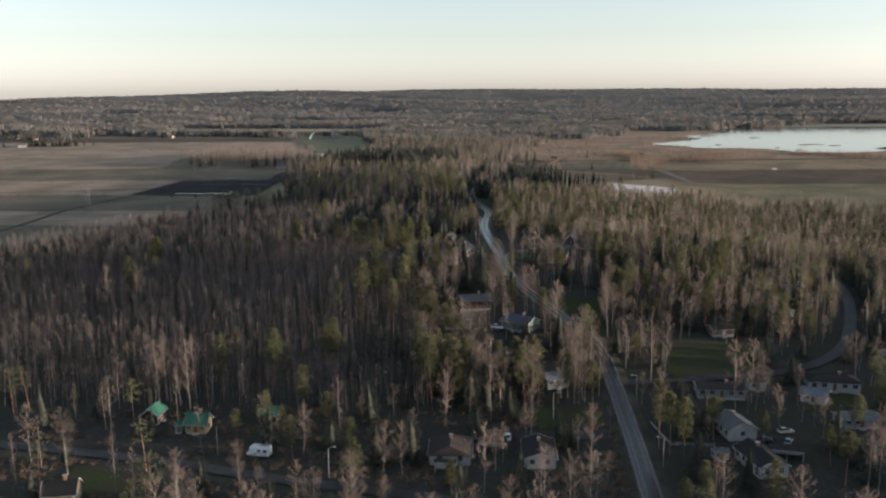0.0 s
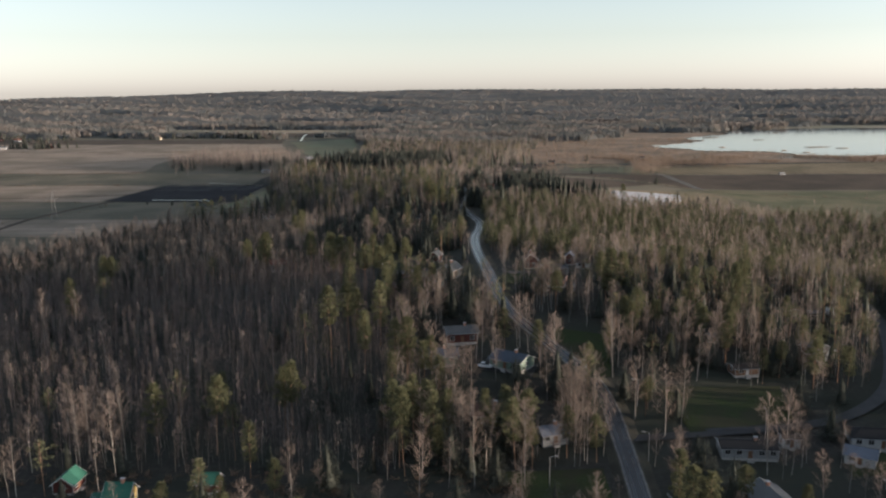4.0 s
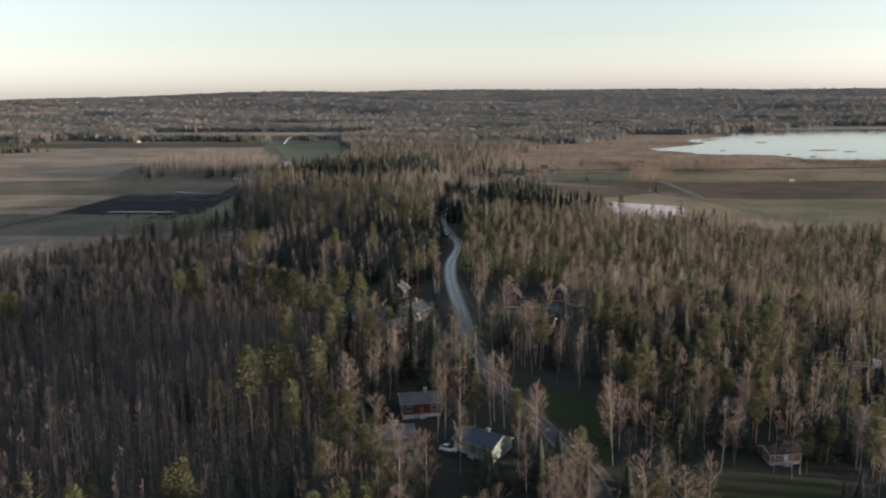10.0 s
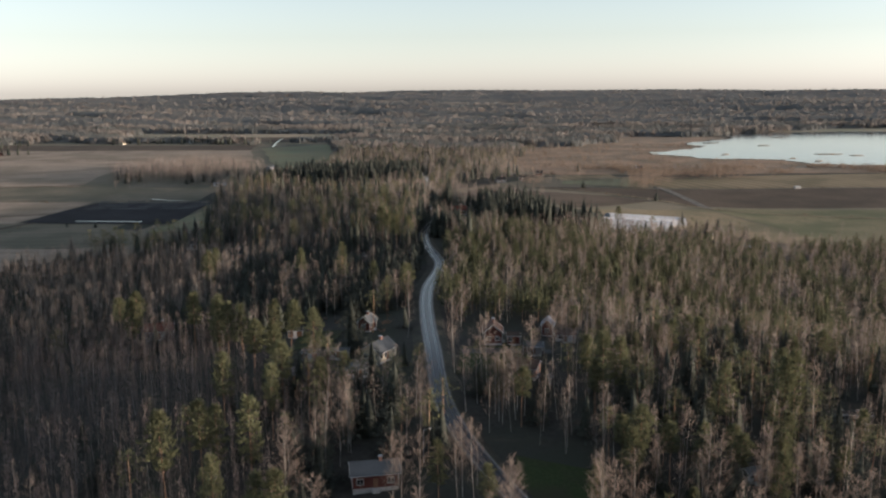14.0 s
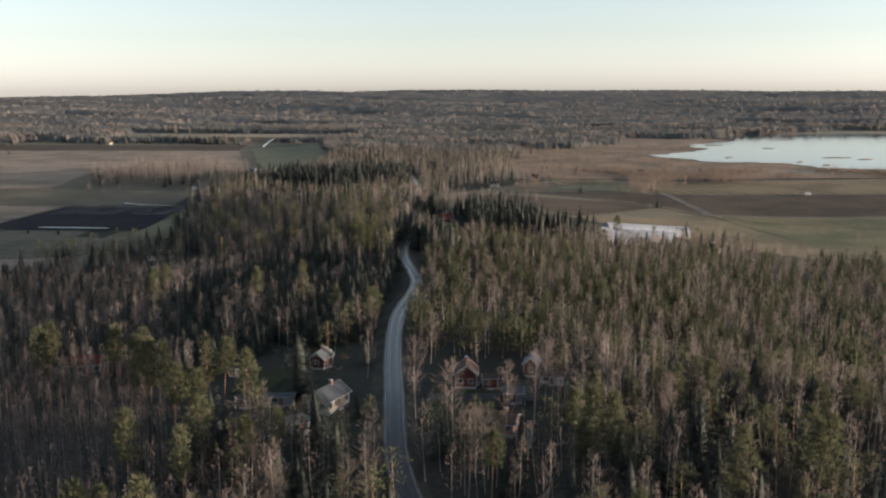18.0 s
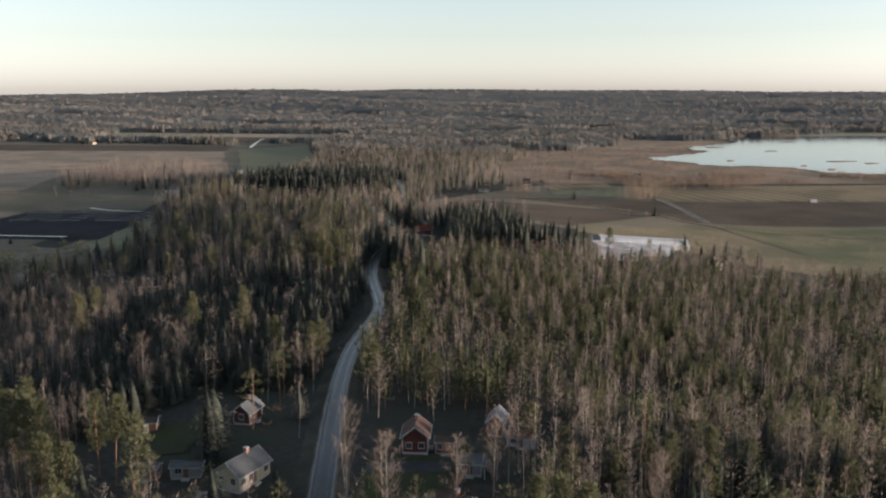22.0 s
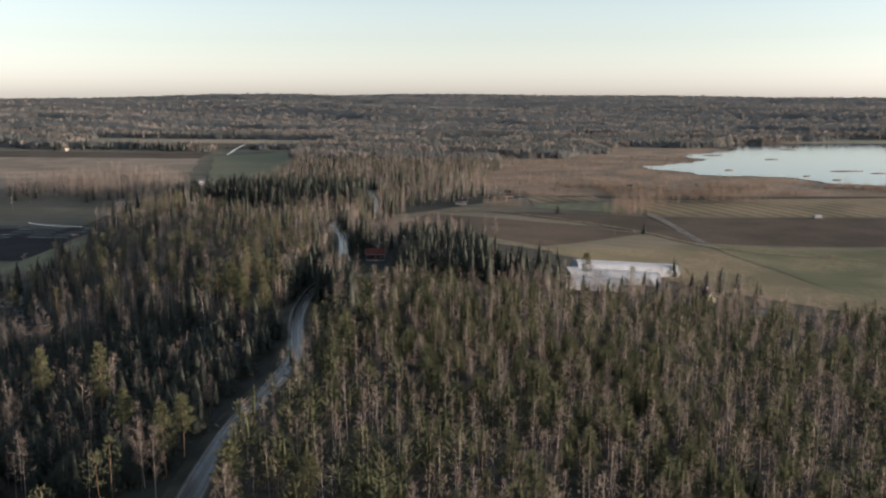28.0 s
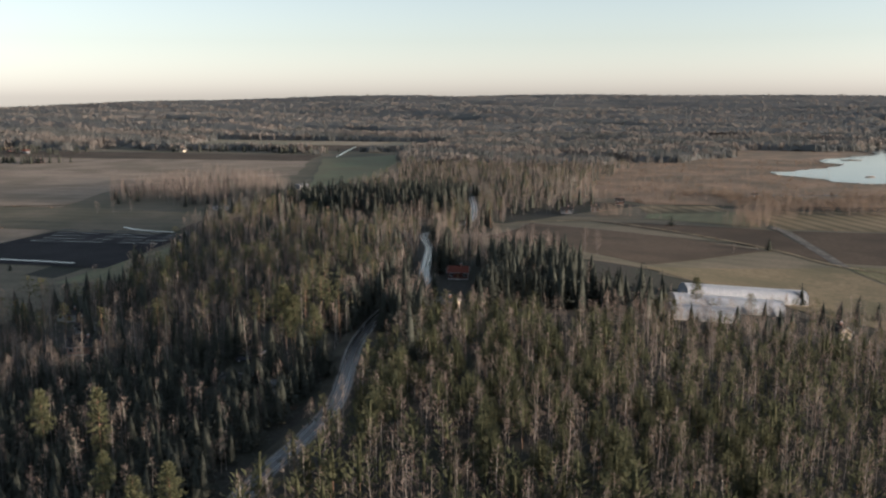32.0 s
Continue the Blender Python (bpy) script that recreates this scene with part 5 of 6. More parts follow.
plant_all(BIRCH, [(86.4, 254.1, 15.0), (-58.7, 167.1, 17.8), (-59.9, 157.5, 16.6), (-51.5, 157.7, 15.4), (-32.1, 160.7, 18.2), (-19.9, 159.5, 17.0), (-41.2, 155.8, 15.8), (-34.2, 146.3, 18.6), (11.5, 157.9, 17.4), (-100.1, 233.9, 16.2), (-97.0, 220.9, 15.0), (-94.5, 190.4, 17.8), (-106.8, 196.5, 16.6), (35.1, 223.0, 7.9), (38.9, 217.9, 9.4), (63.2, 212.2, 8.8)])
plant_all(BIRCH, [(47.9, 291.3, 19.5), (20.8, 305.9, 18.1), (30.6, 294.6, 16.7), (7.1, 296.1, 19.9), (-5.6, 285.1, 18.5), (1.1, 271.7, 17.2), (-93.8, 240.8, 20.4), (-88.8, 240.9, 19.0), (-89.3, 245.5, 17.6), (77.0, 237.6, 20.8), (82.8, 242.1, 19.5), (11.3, 238.6, 18.1), (-4.8, 233.3, 16.7), (69.2, 302.1, 19.9), (-41.9, 420.8, 18.5), (-37.8, 435.1, 17.2)])
plant_all(BIRCH, [(-46.2, 445.9, 17.1), (-38.2, 442.9, 15.8), (8.9, 297.7, 18.9), (12.1, 301.1, 17.6), (-6.7, 325.4, 16.3), (23.3, 302.6, 19.3), (30.5, 291.3, 18.0), (49.9, 294.7, 16.7), (70.8, 300.9, 19.7), (72.3, 357.0, 18.4), (24.8, 358.5, 17.1), (44.6, 376.1, 15.8), (37.0, 357.1, 18.9), (46.7, 373.4, 17.6), (33.3, 341.4, 16.3), (29.5, 334.2, 19.3), (18.4, 340.0, 18.0)])
plant_all(BIRCH, [(16.9, 366.6, 19.7), (18.8, 339.7, 18.4), (20.9, 340.0, 17.1), (30.7, 342.3, 15.8), (32.8, 336.6, 18.9), (28.8, 335.8, 17.6), (11.2, 338.3, 16.3), (37.8, 360.3, 19.3), (43.9, 366.0, 18.0), (49.0, 380.1, 16.7), (25.9, 355.1, 19.7), (72.4, 358.1, 18.4), (-5.3, 321.9, 17.1)])
plant_all(BIRCH, [(0.1, 421.8, 15.0), (2.9, 423.0, 14.0), (-41.4, 447.3, 13.0), (18.1, 405.4, 15.3)])
plant_all(PINE, [(19.6, 249.2, 15.8), (50.5, 211.0, 18.9), (52.4, 206.3, 17.6), (55.8, 205.8, 16.3), (-13.0, 246.9, 19.3), (-9.7, 247.9, 18.0), (-59.7, 259.0, 16.7), (-41.0, 257.6, 19.7), (-147.0, 392.3, 18.4)])
plant_all(PINE, [(-140.3, 341.2, 20.5), (-149.9, 390.5, 19.0), (-13.0, 283.5, 21.0), (-16.2, 285.1, 19.5), (-87.9, 496.7, 18.1), (-57.6, 244.2, 21.4), (-72.3, 243.3, 20.0), (-42.9, 256.9, 18.6), (-10.7, 238.2, 21.9), (-2.1, 238.8, 20.5), (17.4, 238.1, 19.0)])
plant_all(PINE, [(-82.9, 396.1, 22.0), (-84.5, 477.6, 20.5), (-26.0, 289.3, 20.5), (50.8, 346.4, 19.0), (54.1, 339.5, 22.5), (58.6, 341.5, 21.0), (57.5, 310.6, 19.5), (98.2, 337.3, 23.0), (95.4, 336.8, 21.5)])
plant_all(PINE, [(-90.8, 490.9, 16.7), (82.1, 334.1, 19.9), (99.0, 349.2, 18.5), (-94.7, 413.7, 17.2)])
plant_all(PINE, [(6.9, 420.2, 21.9), (-28.4, 586.5, 17.6), (-23.6, 555.5, 21.0)])
plant_all(SPRUCE, [(78.0, 354.8, 15.2), (82.5, 348.7, 14.1), (3.9, 335.4, 16.8)])
plant_all(SPRUCE, [(-94.9, 569.5, 21.4), (34.2, 625.7, 20.0), (1.0, 610.1, 18.6), (19.1, 535.2, 21.9)])
plant_all(PINE, [(-61.9, 389.7, 21.0), (-50, 376, 21.2), (-47.1, 374.1, 20.3), (-35.2, 356, 19.7), (-34.4, 377.5, 18.7), (-26.7, 376.3, 18.9), (-37.1, 335.5, 19.5), (-13.3, 335.7, 16.8), (-9.2, 342.6, 15.1), (-82.4, 392.3, 20.3), (-37, 295.1, 26.2), (-28.8, 464.8, 19.6), (-45.9, 471.1, 17.7), (-13.9, 442.2, 15.5), (-1.65, 432, 16.2), (-1.4, 441.7, 14.1), (-33.6, 306.8, 22.2), (-23.6, 308.3, 22.5), (-42.4, 372.8, 19.5), (-28.9, 372.4, 19.5), (-20.5, 363.0, 19.5), (-23.7, 328.3, 19.5), (-23.7, 340.3, 19.5), (-31.0, 309.9, 19.5), (-54.2, 387.9, 19.5), (-29.5, 354.3, 19.5)])
plant_all(BIRCH, [(-4.1, 427.3, 14.6), (-80, 241.8, 20.2), (-90.7, 237.3, 14.9), (46.7, 250, 24.8), (19.2, 230, 21.4), (85, 294.8, 15.2), (-129.6, 320.4, 21.2), (7.7, 228.5, 24.8)])
plant_all(SPRUCE, [(-12.0, 380.0, 17.5), (-3.0, 352.0, 15.0), (-21.0, 347.0, 14.0), (-27.5, 340.0, 15.5), (-25.0, 352.0, 16.0)])

# settlement trees, carried on unseen to the right to cast shade
X, Y = jitter(-150, 330, 140, 372, 6.0)
ok = free(X, Y, 5, 0.0) & in_sight(X, Y, 30, 160) & ((Y < 236) | (X > 20)) & (rng.random(len(X)) < np.where(Y < 236, 0.42, 0.72))
stand("village_trees", X[ok], Y[ok], {"b": 0.34, "d": 0.2, "p": 0.2, "s": 0.26}, {"b": (8, 17), "d": (8, 14), "p": (9, 16), "s": (6, 13)}, (-60, 130, 150, 330), 230)
X, Y = jitter(-16, 46, 236, 420, 4.2)
ok = free(X, Y, 4.6, 0.3) & (X < np.interp(Y, (236, 280, 300, 420), (40, 40, 30, 6))) & (rng.random(len(X)) < np.where((Y > 350) | (np.hypot(X - 10, Y - 296) < 21) | ((X > 4) & (X < 32) & (Y > 255) & (Y < 290)), 0.16, 0.85))
stand("roadside_wood", X[ok], Y[ok], {"b": 0.5, "s": 0.3, "p": 0.2}, {"b": (11, 18), "s": (7, 14), "p": (12, 18)}, (-16, 46, 236, 420), 120)
# The unseen trees past the right edge are added for their shade.
X, Y = jitter(54, 300, 290, 384, 4.8)
ok = free(X, Y, 4.6, 0.5) & in_sight(X, Y, 30, 130) & (rng.random(len(X)) < 0.8)
stand("hillside_wood", X[ok], Y[ok], {"s": 0.3, "b": 0.5, "p": 0.2}, {"s": (8, 15), "b": (11, 18), "p": (11, 17)}, (54, 110, 290, 384), 80)
X, Y = jitter(12, 70, 330, 420, 5.0)
ok = free(X, Y, 4.6, 1.0) & (X > np.interp(Y, (330, 420), (20, 12))) & (rng.random(len(X)) < np.where((Y > 352) & (X < 52), 0.18, 0.6))
stand("clearing_trees", X[ok], Y[ok], {"b": 0.6, "s": 0.25, "p": 0.15}, {"b": (9, 16), "s": (5, 11), "p": (10, 16)}, (12, 70, 330, 420), 60)
X, Y = jitter(-120, 45, 165, 236, 3.4)
ok = free(X, Y, 4.6, 0) & (patchy(X, Y, 14, 3) > -0.2)
scatter("garden_scrub", [bush_shape(i + 50, 1.6) for i in range(6)], 1.6, X[ok], Y[ok], rng.uniform(0.8, 2.6, ok.sum()), [M["twig"], M["shrub"]], "bare garden shrubs and rough scrub", "shrubs")

# unseen wood added right of the view, towards the sun, to shade the village
X, Y = jitter(70, 340, 110, 400, 7.5)
ok = free(X, Y, 6, 3) & (X > 34 + 0.53 * Y) & (X < 170 + 0.53 * Y)
stand("slope_wood", X[ok], Y[ok], {"s": 0.5, "p": 0.25, "b": 0.25}, {"s": (13, 19), "p": (14, 20), "b": (14, 19)})

# dense birch wood left of the road
X, Y = jitter(-280, -14, 236, 402, 3.1)
ok = free(X, Y, 4.6, 1.5) & in_sight(X, Y, 40) & ~((X > -44) & (Y > 362)) & ~((X > -32) & (Y < 300) & (rng.random(len(X)) < 0.5))
stand("birch_wood", X[ok], Y[ok], {"d": 0.84, "b": 0.12, "s": 0.035, "p": 0.005}, {"d": (10, 14), "b": (10.5, 14.5), "s": (6, 11), "p": (14, 18)}, (-60, -14, 236, 300), 60)

# mixed wood left of the road
X, Y = jitter(-260, -3, 400, 690, 3.5)
ok = free(X, Y, 4.6, 1) & in_sight(X, Y, 40) & ~left_farm(X, Y)
clear = (np.hypot(X + 25, Y - 540) < 20) | (np.hypot(X + 112, Y - 595) < 22) | (np.hypot(X + 90, Y - 556) < 16)
ok &= ~clear | (rng.random(len(X)) < 0.35)
ok &= ~(np.hypot(X + 16, Y - 398) < 26) | (rng.random(len(X)) < 0.06)
back = Y + 0.35 * X > 520
outer = X < -72 + 18 * patchy(X, Y, 25, 8)
stand("birch_edge_wood", X[ok & ~back & outer], Y[ok & ~back & outer], {"b": 0.62, "s": 0.38}, {"b": (10, 15), "s": (6, 11)})
k0 = ok & ~back & ~outer
stand("spruce_wood", X[k0], Y[k0], {"s": 0.78, "b": 0.12, "d": 0.1}, {"s": (5, 10.5), "b": (8, 13.5), "d": (8, 12)}, (-50, 0, 420, 500), 60)
ok &= back & (rng.random(len(X)) < 0.6 + 0.5 * patchy(X, Y, 17, 51))
stand("mixed_wood", X[ok], Y[ok], {"s": 0.26, "b": 0.36, "d": 0.24, "p": 0.14}, {"d": (9, 15), "s": (8, 16), "b": (12, 19), "p": (14, 20)}, (-60, 0, 500, 560), 40)

# young plantation right of the road
X, Y = jitter(10, 330, 384, 642, 4.6)
ok = free(X, Y, 4.6, 1) & in_sight(X, Y, 0, 60) & ~((X < 56) & (Y < 409)) & ~((Y < 398) & (X < 90))
ok &= ~((X > 66) & (Y > 604 + (X - 86) * 0.12)) & ~((X < 67) & (Y > 598)) & ~((X > 180) & (Y > 640 - (X - 180) * 0.25))
west = X < 70 + 60 * patchy(X, Y, 60, 5)
stand("young_plantation", X[ok & west], Y[ok & west], {"y": 0.48, "b": 0.52}, {"y": (8.5, 12.5), "b": (10, 13.5)}, (14, 110, 470, 560), 300)
stand("birch_plantation", X[ok & ~west], Y[ok & ~west], {"y": 0.38, "b": 0.62}, {"y": (8.5, 12.5), "b": (10, 14)}, (60, 130, 420, 520), 150)
X, Y = jitter(62, 300, 360, 400, 4.0)
ok = free(X, Y, 5, 2) & in_sight(X, Y, 0, 120) & (Y > 366 + 0.1 * (X - 60))
stand("tall_birch_edge", X[ok], Y[ok], {"b": 0.5, "d": 0.2, "s": 0.16, "p": 0.14}, {"b": (15, 19), "d": (12, 17), "s": (10, 15), "p": (14, 18)}, (60, 130, 360, 400), 70)

# dark spruces before the tunnels
X, Y = jitter(12, 92, 600, 700, 4.6)
ok = free(X, Y, 5, 1) & (X > 24) & (Y > 608 + 0.2 * X) & ((X < 60) | (Y < 660)) & ~((X > 66) & (Y > 648))
stand("spruce_stand", X[ok], Y[ok], {"s": 0.94, "b": 0.06}, {"s": (11, 17), "b": (12, 16)}, (12, 92, 600, 700), 75)
X, Y = jitter(-14, 14, 575, 660, 3.6)
ok = free(X, Y, 4.6, 1) & ((X < -6) | (Y < 596))
stand("roadside_spruces", X[ok], Y[ok], {"s": 0.5, "b": 0.5}, {"s": (12, 18), "b": (13, 18)}, (-14, 14, 575, 660), 30)
X, Y = jitter(70, 180, 600, 662, 4.6)
ok = free(X, Y, 5, -7) & (Y < 636 + (X - 86) * 0.4)
stand("tunnel_side_trees", X[ok], Y[ok], {"b": 0.75, "s": 0.15, "p": 0.1}, {"b": (8, 12), "s": (5, 11), "p": (7, 12)}, (86, 180, 620, 660), 40)

# bare birches behind the red house
X, Y = jitter(-2, 48, 688, 744, 4.4)
ok = free(X, Y, 5, 2)
stand("yard_birches", X[ok], Y[ok], {"b": 0.9, "s": 0.1}, {"b": (10, 16), "s": (8, 13)}, (-2, 48, 688, 744), 30)
plant_all(SPRUCE, [(3.5, 671.0, 20.0), (5.0, 675.5, 18.5), (2.5, 678.0, 19.0), (22.5, 676.0, 15.0)])

# trees close along the road where it runs into the wood
side, steps = [], np.gradient(MAIN, axis=0)
for (px, py), (dx, dy) in zip(MAIN, steps):
    if 578 < py < 632 or 668 < py < 850:
        ln = math.hypot(dx, dy)
        for off in (rng.uniform(4.2, 6.5), rng.uniform(6.5, 11)):
            if rng.random() < 0.62:
                side.append((px + dy / ln * off, py - dx / ln * off))
side = np.array(side)
ok = free(side[:, 0], side[:, 1], 4.0, 0)
stand("road_belt", side[ok, 0], side[ok, 1], {"s": 0.45, "b": 0.55}, {"s": (9, 15), "b": (11, 16)})

# woods farther along the road
X, Y = jitter(-190, 30, 688, 930, 5.4)
ok = free(X, Y, 5, 1) & ~left_farm(X + 9 * patchy(X, Y, 15, 34), Y) & (rng.random(len(X)) < 0.85 + 0.5 * patchy(X, Y, 26, 35)) & (X < np.interp(Y, (688, 740, 800, 840, 850), (6, -4, -16, -20, 6))) & ~((X > -150) & (X < -36) & (Y > 880))
stand("ridge_wood", X[ok], Y[ok], {"B": 0.48, "d": 0.26, "p": 0.1, "s": 0.16}, {"B": (13, 20), "d": (9, 14), "p": (13, 19), "s": (9, 20)})
X, Y = jitter(-215, -30, 915, 1015, 5.8)
ok = free(X, Y, 5, 1) & ~left_farm(X, Y)
stand("spruce_belt", X[ok], Y[ok], {"s": 0.85, "B": 0.15}, {"s": (13, 21), "B": (12, 17)})
X, Y = jitter(-215, 110, 930, 1330, 6.0)
ok = free(X, Y, 5, 1) & ~left_farm(X, Y) & ((Y > 1015) | (X > -30)) & (X < np.interp(Y, (930, 1000, 1100, 1200, 1330), (20, 70, 50, 60, 105)) + 12 * patchy(X, Y, 18, 41))
stand("birch_belt", X[ok], Y[ok], {"B": 0.78, "s": 0.14, "p": 0.08}, {"B": (10, 16), "s": (10, 15), "p": (11, 15)})
X, Y = jitter(-380, -175, 915, 1215, 4.0)
TH = np.array([(-345, 1000), (-310, 945), (-215, 935), (-190, 985), (-212, 1060), (-265, 1130), (-330, 1120)])
ok = inside(X + 14 * patchy(X, Y, 16, 31), Y + 14 * patchy(X, Y, 13, 32), TH) & (rng.random(len(X)) < 0.8 + 0.6 * patchy(X, Y, 28, 33))
stand("field_thicket", X[ok], Y[ok], {"B": 0.45, "d": 0.5, "s": 0.05}, {"B": (12, 20), "d": (11, 18), "s": (8, 13)})

# copses and shrubs in the open land
X, Y = jitter(95, 470, 985, 1090, 6.5)
ok = in_sight(X, Y) & ~inside(X, Y, LAKE) & (patchy(X, Y, 40, 9) > -0.05) & ~inside(X, Y, FIELDS[-14])
ok &= free(X, Y)
scatter("lakeside_shrubs", [bush_shape(i, 5.0) for i in range(5)], 5, X[ok], Y[ok], rng.uniform(3, 8, ok.sum()), [M["twig"], M["shrub"]], "bare willow shrubs near the reeds", "shrubs")
X, Y = jitter(40, 700, 1060, 1500, 10)
ok = in_sight(X, Y) & ~inside(X, Y, LAKE) & (X > 60) & (rng.random(len(X)) < 0.5)
scatter("reed_bed_shrubs", [bush_shape(i + 9, 3.0) for i in range(5)], 3, X[ok], Y[ok], rng.uniform(1.8, 5, ok.sum()), [M["twig"], M["shrub"]], "low brown shrubs in the reed bed", "shrubs")
for cx, cy, n, sx, sy in ((166, 930, 85, 7, 16), (160, 905, 36, 8, 5), (184, 955, 75, 9, 11), (240, 966, 120, 32, 6), (66, 938, 60, 14, 6), (110, 1006, 40, 24, 7), (230, 1030, 50, 60, 9), (300, 1015, 40, 60, 7), (242, 1205, 20, 30, 8), (110, 1120, 40, 24, 16), (180, 1210, 24, 45, 14), (120, 1320, 50, 26, 25), (240, 1100, 24, 50, 7), (200, 1420, 20, 60, 14), (330, 1075, 24, 40, 6), (150, 1060, 36, 30, 8)):
    X, Y = rng.normal(cx, sx, 2 * n), rng.normal(cy, sy, 2 * n)
    ok = ~inside(X, Y, LAKE) & (X > 60)
    scatter("reed_bed_copse", BUD["B"], 15, X[ok], Y[ok], rng.uniform(5, 12, ok.sum()), (M["greybark"], M["copse"]), "bare willows and birches among the reeds", "copse")
bx, by = [], []
for pts in ([(-330, 606), (-290, 700), (-306, 740)], [(-700, 745), (-310, 737)], [(-900, 840), (-295, 837)], [(-330, 920), (-900, 931)], [(100, 885), (160, 828), (190, 788), (330, 745)], [(-210, 1142), (-160, 1180)], [(-1100, 1241), (-260, 1213)], [(172, 905), (110, 1000)], [(176, 900), (440, 902)], [(-300, 1520), (-420, 1560), (-600, 1600)]):
    L = smooth_line(pts, 5)
    keep = rng.random(len(L)) < (0.6 if L[0, 0] < 0 else 0.25)
    bx += list(L[keep, 0] + rng.normal(0, 1.6, keep.sum()))
    by += list(L[keep, 1] + rng.normal(0, 1.6, keep.sum()))
bx, by = np.array(bx), np.array(by)
scatter("ditch_shrubs", [bush_shape(i + 20, 2.0) for i in range(5)], 2, bx, by, rng.uniform(0.8, 2.6, len(bx)), [M["twig"], M["shrub"]], "bare scrub along the field ditches", "shrubs")
for x, y, h, k in ((139, 806, 7, BIRCH), (152, 811, 5, BIRCH), (160, 822, 8, SPRUCE), (170, 679, 9, SPRUCE), (176, 673, 8, SPRUCE), (250, 690, 8, BIRCH), (300, 720, 9, BIRCH), (60, 746, 14, BIRCH), (66, 742, 13, BIRCH), (4, 876, 9, BIRCH), (-40, 905, 17, BIRCH), (-34, 902, 15, SPRUCE),
                   (-135, 648, 13, SPRUCE), (-152, 700, 12, PINE), (-240, 720, 4, SPRUCE), (-262, 724, 3, SPRUCE), (-290, 905, 12, BIRCH), (-300, 900, 10, BIRCH), (-278, 908, 9, BIRCH), (105, 905, 8, BIRCH), (112, 900, 7, SPRUCE), (156, 545, 15, SPRUCE), (104, 646, 14, PINE), (92, 640, 11, SPRUCE), (150, 686, 10, SPRUCE), (122, 1035, 10, SPRUCE)):
    k.plant(x, y, h)
for cx, cy, n, s in ((-668, 1316, 60, 18), (-760, 1490, 50, 22), (-860, 1540, 60, 28), (-540, 1560, 30, 16), (-440, 1585, 40, 26), (-380, 1560, 40, 22)):
    X, Y = rng.normal(cx, s * 1.6, n), rng.normal(cy, s * 0.5, n)
    stand("farm_copse", X, Y, {"s": 0.5, "b": 0.5}, {"s": (8, 14), "b": (9, 14)})
X, Y = jitter(-150, -4, 402, 520, 9)
ok = free(X, Y, 6, 1)
scatter("undergrowth", [bush_shape(i + 30, 1.6) for i in range(5)], 1.6, X[ok], Y[ok], rng.uniform(0.8, 2.4, ok.sum()), [M["twig"], M["shrub"]], "bare undergrowth between the trunks", "shrubs")
for x, y in ((38, 186), (37.5, 190), (38, 194), (38.5, 198), (38.2, 202), (39, 206)):
    scatter("hedge_bush", [bush_shape(int(y), 1.8)], 1.8, np.array([x, x + 0.5]), np.array([y, y + 0.6]), np.array([1.9, 1.6]), [M["twig"], M["shrub"]], "round bare hedge bush beside the road", "hedge")

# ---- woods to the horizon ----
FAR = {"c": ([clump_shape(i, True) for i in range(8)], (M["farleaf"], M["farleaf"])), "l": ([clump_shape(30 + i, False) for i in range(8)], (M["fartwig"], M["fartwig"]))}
def open_land(X, Y):
    return patchy(X, Y * 2.2, 190, 11) > np.where(Y < 2600, 0.42, 0.55)


def wooded(X, Y):
    """Where the nearer of the far woods stand."""
    ok = ((Y > 1330) | (X < -900)) & free(X, Y) & ~(left_farm(X, Y) & (Y < 1590 + 75 * patchy(X, Y, 60, 36) + 25 * patchy(X, Y, 17, 37)))
    return ok & ~((X > np.interp(Y, (1330, 1400, 1500, 1700), (105, 145, 190, 420))) & (Y < 1560 + 0.1 * X + 25 * patchy(X, Y, 30, 38))) & ~((X > 240) & (Y < 1690 + 22 * patchy(X, Y, 33, 39)))


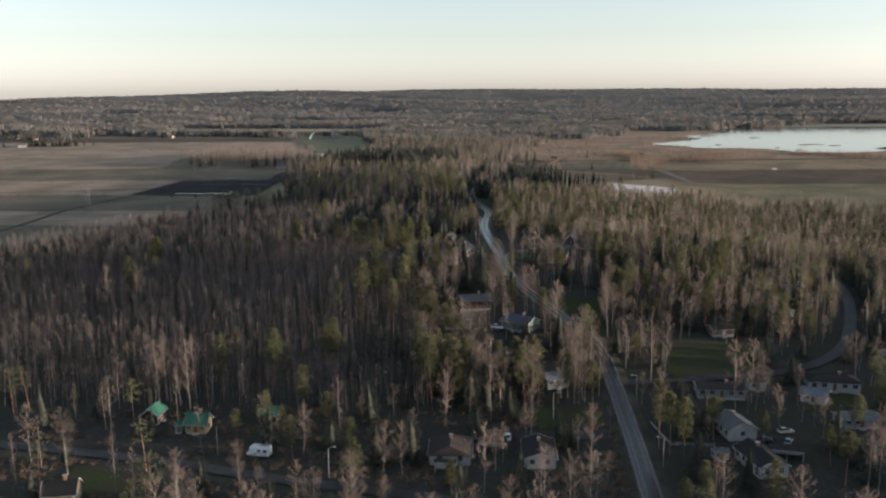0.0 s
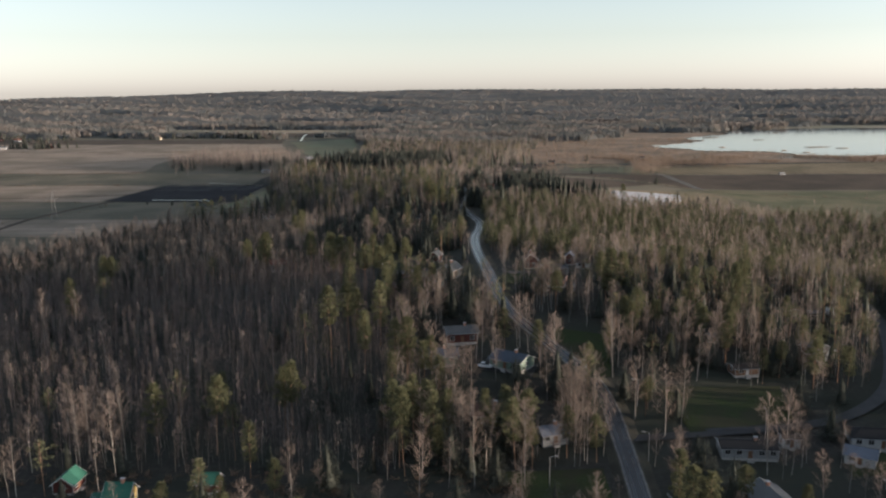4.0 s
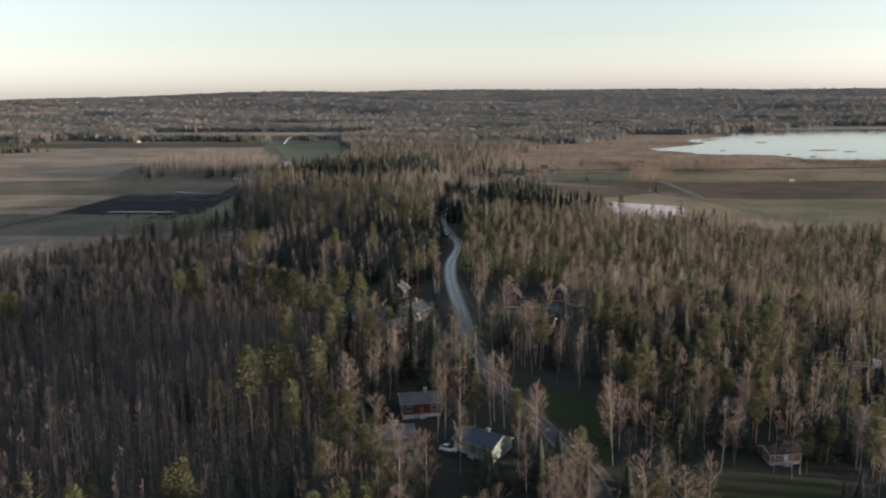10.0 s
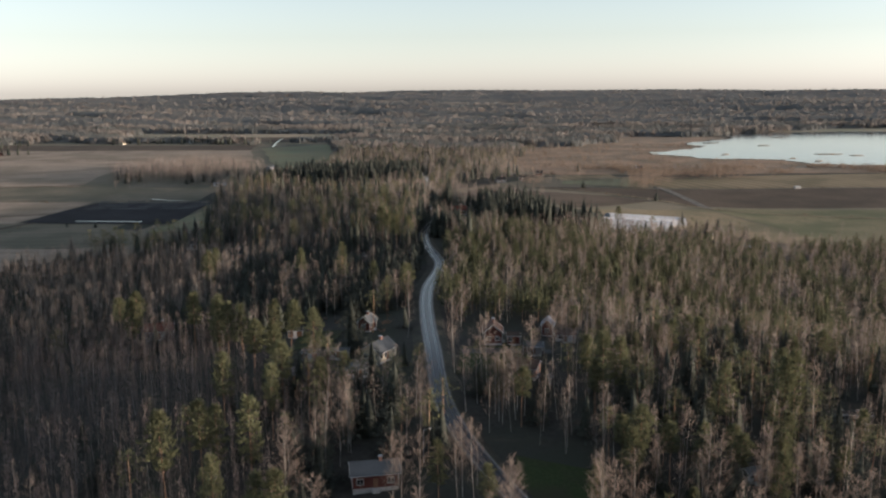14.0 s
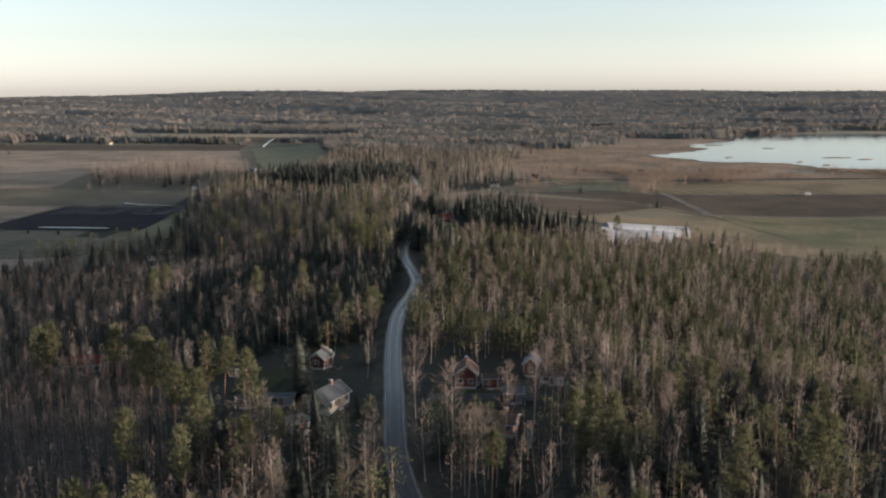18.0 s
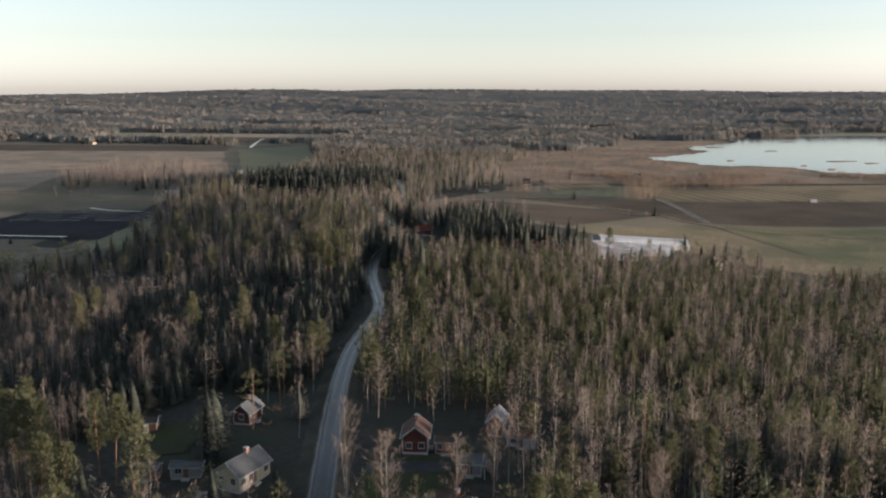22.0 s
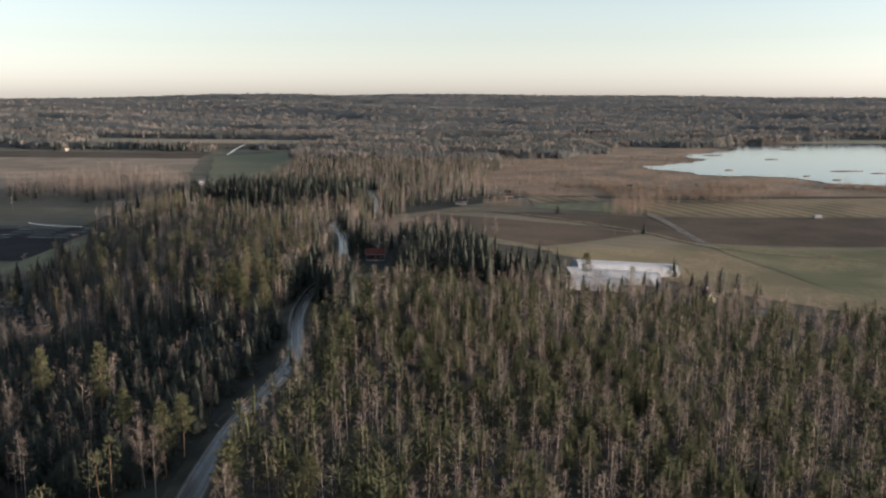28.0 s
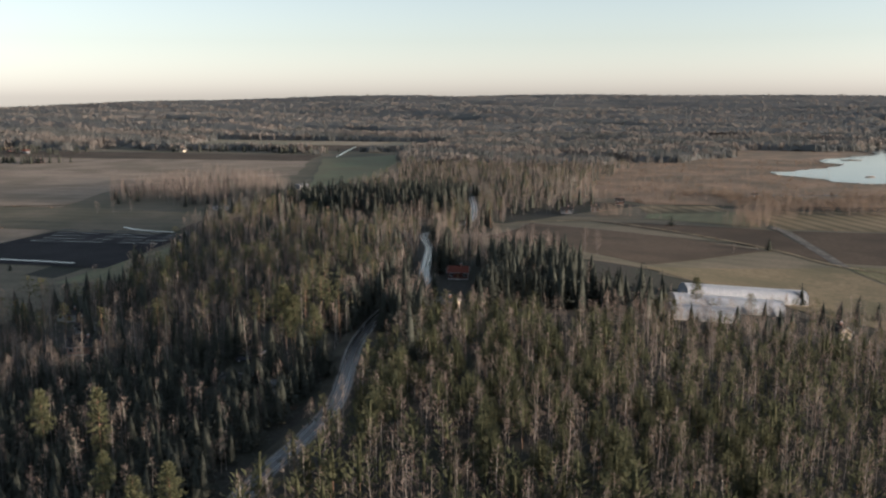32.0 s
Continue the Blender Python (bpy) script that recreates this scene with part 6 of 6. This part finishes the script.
for title, y0, y1, step, hs in (("far_woods", 1330, 2000, 9.5, (8, 13)), ("distant_woods", 2000, 3100, 21, (9, 14)), ("horizon_woods", 3100, 4860, 42, (9, 14))):
    X, Y = jitter(-0.8 * y1, 0.52 * y1 + 60, 1250 if y0 < 1400 else y0, y1, step)
    R = np.hypot(X, Y)
    ok = in_sight(X, Y, 60, 120) & ~inside(X, Y, LAKE) & (R < 4860)
    if y0 < 1400:
        ok &= wooded(X, Y)
    ok &= ~open_land(X, Y)
    kind = patchy(X, Y * 1.8, 90, 12) + rng.normal(0, 0.12, len(X)) > 0.1
    for key, word in (("c", "conifers"), ("l", "bare birches")):
        j = ok & (kind if key == "l" else ~kind)
        scatter(title, FAR[key][0], 13, X[j], Y[j], rng.uniform(*hs, j.sum()), FAR[key][1], "haze-paled distant woodland of " + word, "forest", 0.0)
# closed canopies of the far woods, haze put into their colours
for title, y0, y1, sx, sy, m in (("near_canopy", 1330, 2000, 7, 8, "canopy"), ("woodland_canopy", 1990, 3110, 9, 12, "canopy"), ("horizon_canopy", 3090, 4900, 15, 20, "canopy")):
    cx, cy = np.arange(-0.78 * y1, 0.5 * y1 + 150, sx), np.arange(y0, y1, sy)
    X, Y = np.meshgrid(cx, cy)
    X, Y = X + rng.uniform(-0.35, 0.35, X.shape) * sx, Y + rng.uniform(-0.35, 0.35, Y.shape) * sy
    Z = ground_z(X, Y) + (7.0 if y0 < 1400 else 8.5) + 2.2 * patchy(X, Y, 60, 21) + 1.0 * patchy(X, Y, 21, 22) + rng.normal(0, 1.0, X.shape)
    n, k = X.shape
    i = np.arange(n * k).reshape(n, k)
    F = np.stack([i[:-1, :-1], i[:-1, 1:], i[1:, 1:], i[1:, :-1]], -1).reshape(-1, 4)
    XM, YM = X.ravel()[F].mean(1), Y.ravel()[F].mean(1)
    keep = ~open_land(XM, YM) & in_sight(XM, YM, 60, 120) & (np.hypot(XM, YM) < 4880)
    if y0 < 1400:
        keep &= wooded(XM, YM)
    V = np.stack([X, Y, Z], -1).reshape(-1, 3)
    V[np.unique(F[~keep])] -= (0, 0, 6.5 if y0 < 1400 else 7.5)
    leafless = patchy(XM, YM * 1.8, 90, 12) + rng.normal(0, 0.08, len(XM)) > 0.1
    tagged(new(title, mesh_np(title, V, F[keep], leafless[keep].astype(int), [M[m], M["birchcanopy"]], None, False)), "closed haze-paled canopy of distant mixed woods", "forest", kind="stuff")
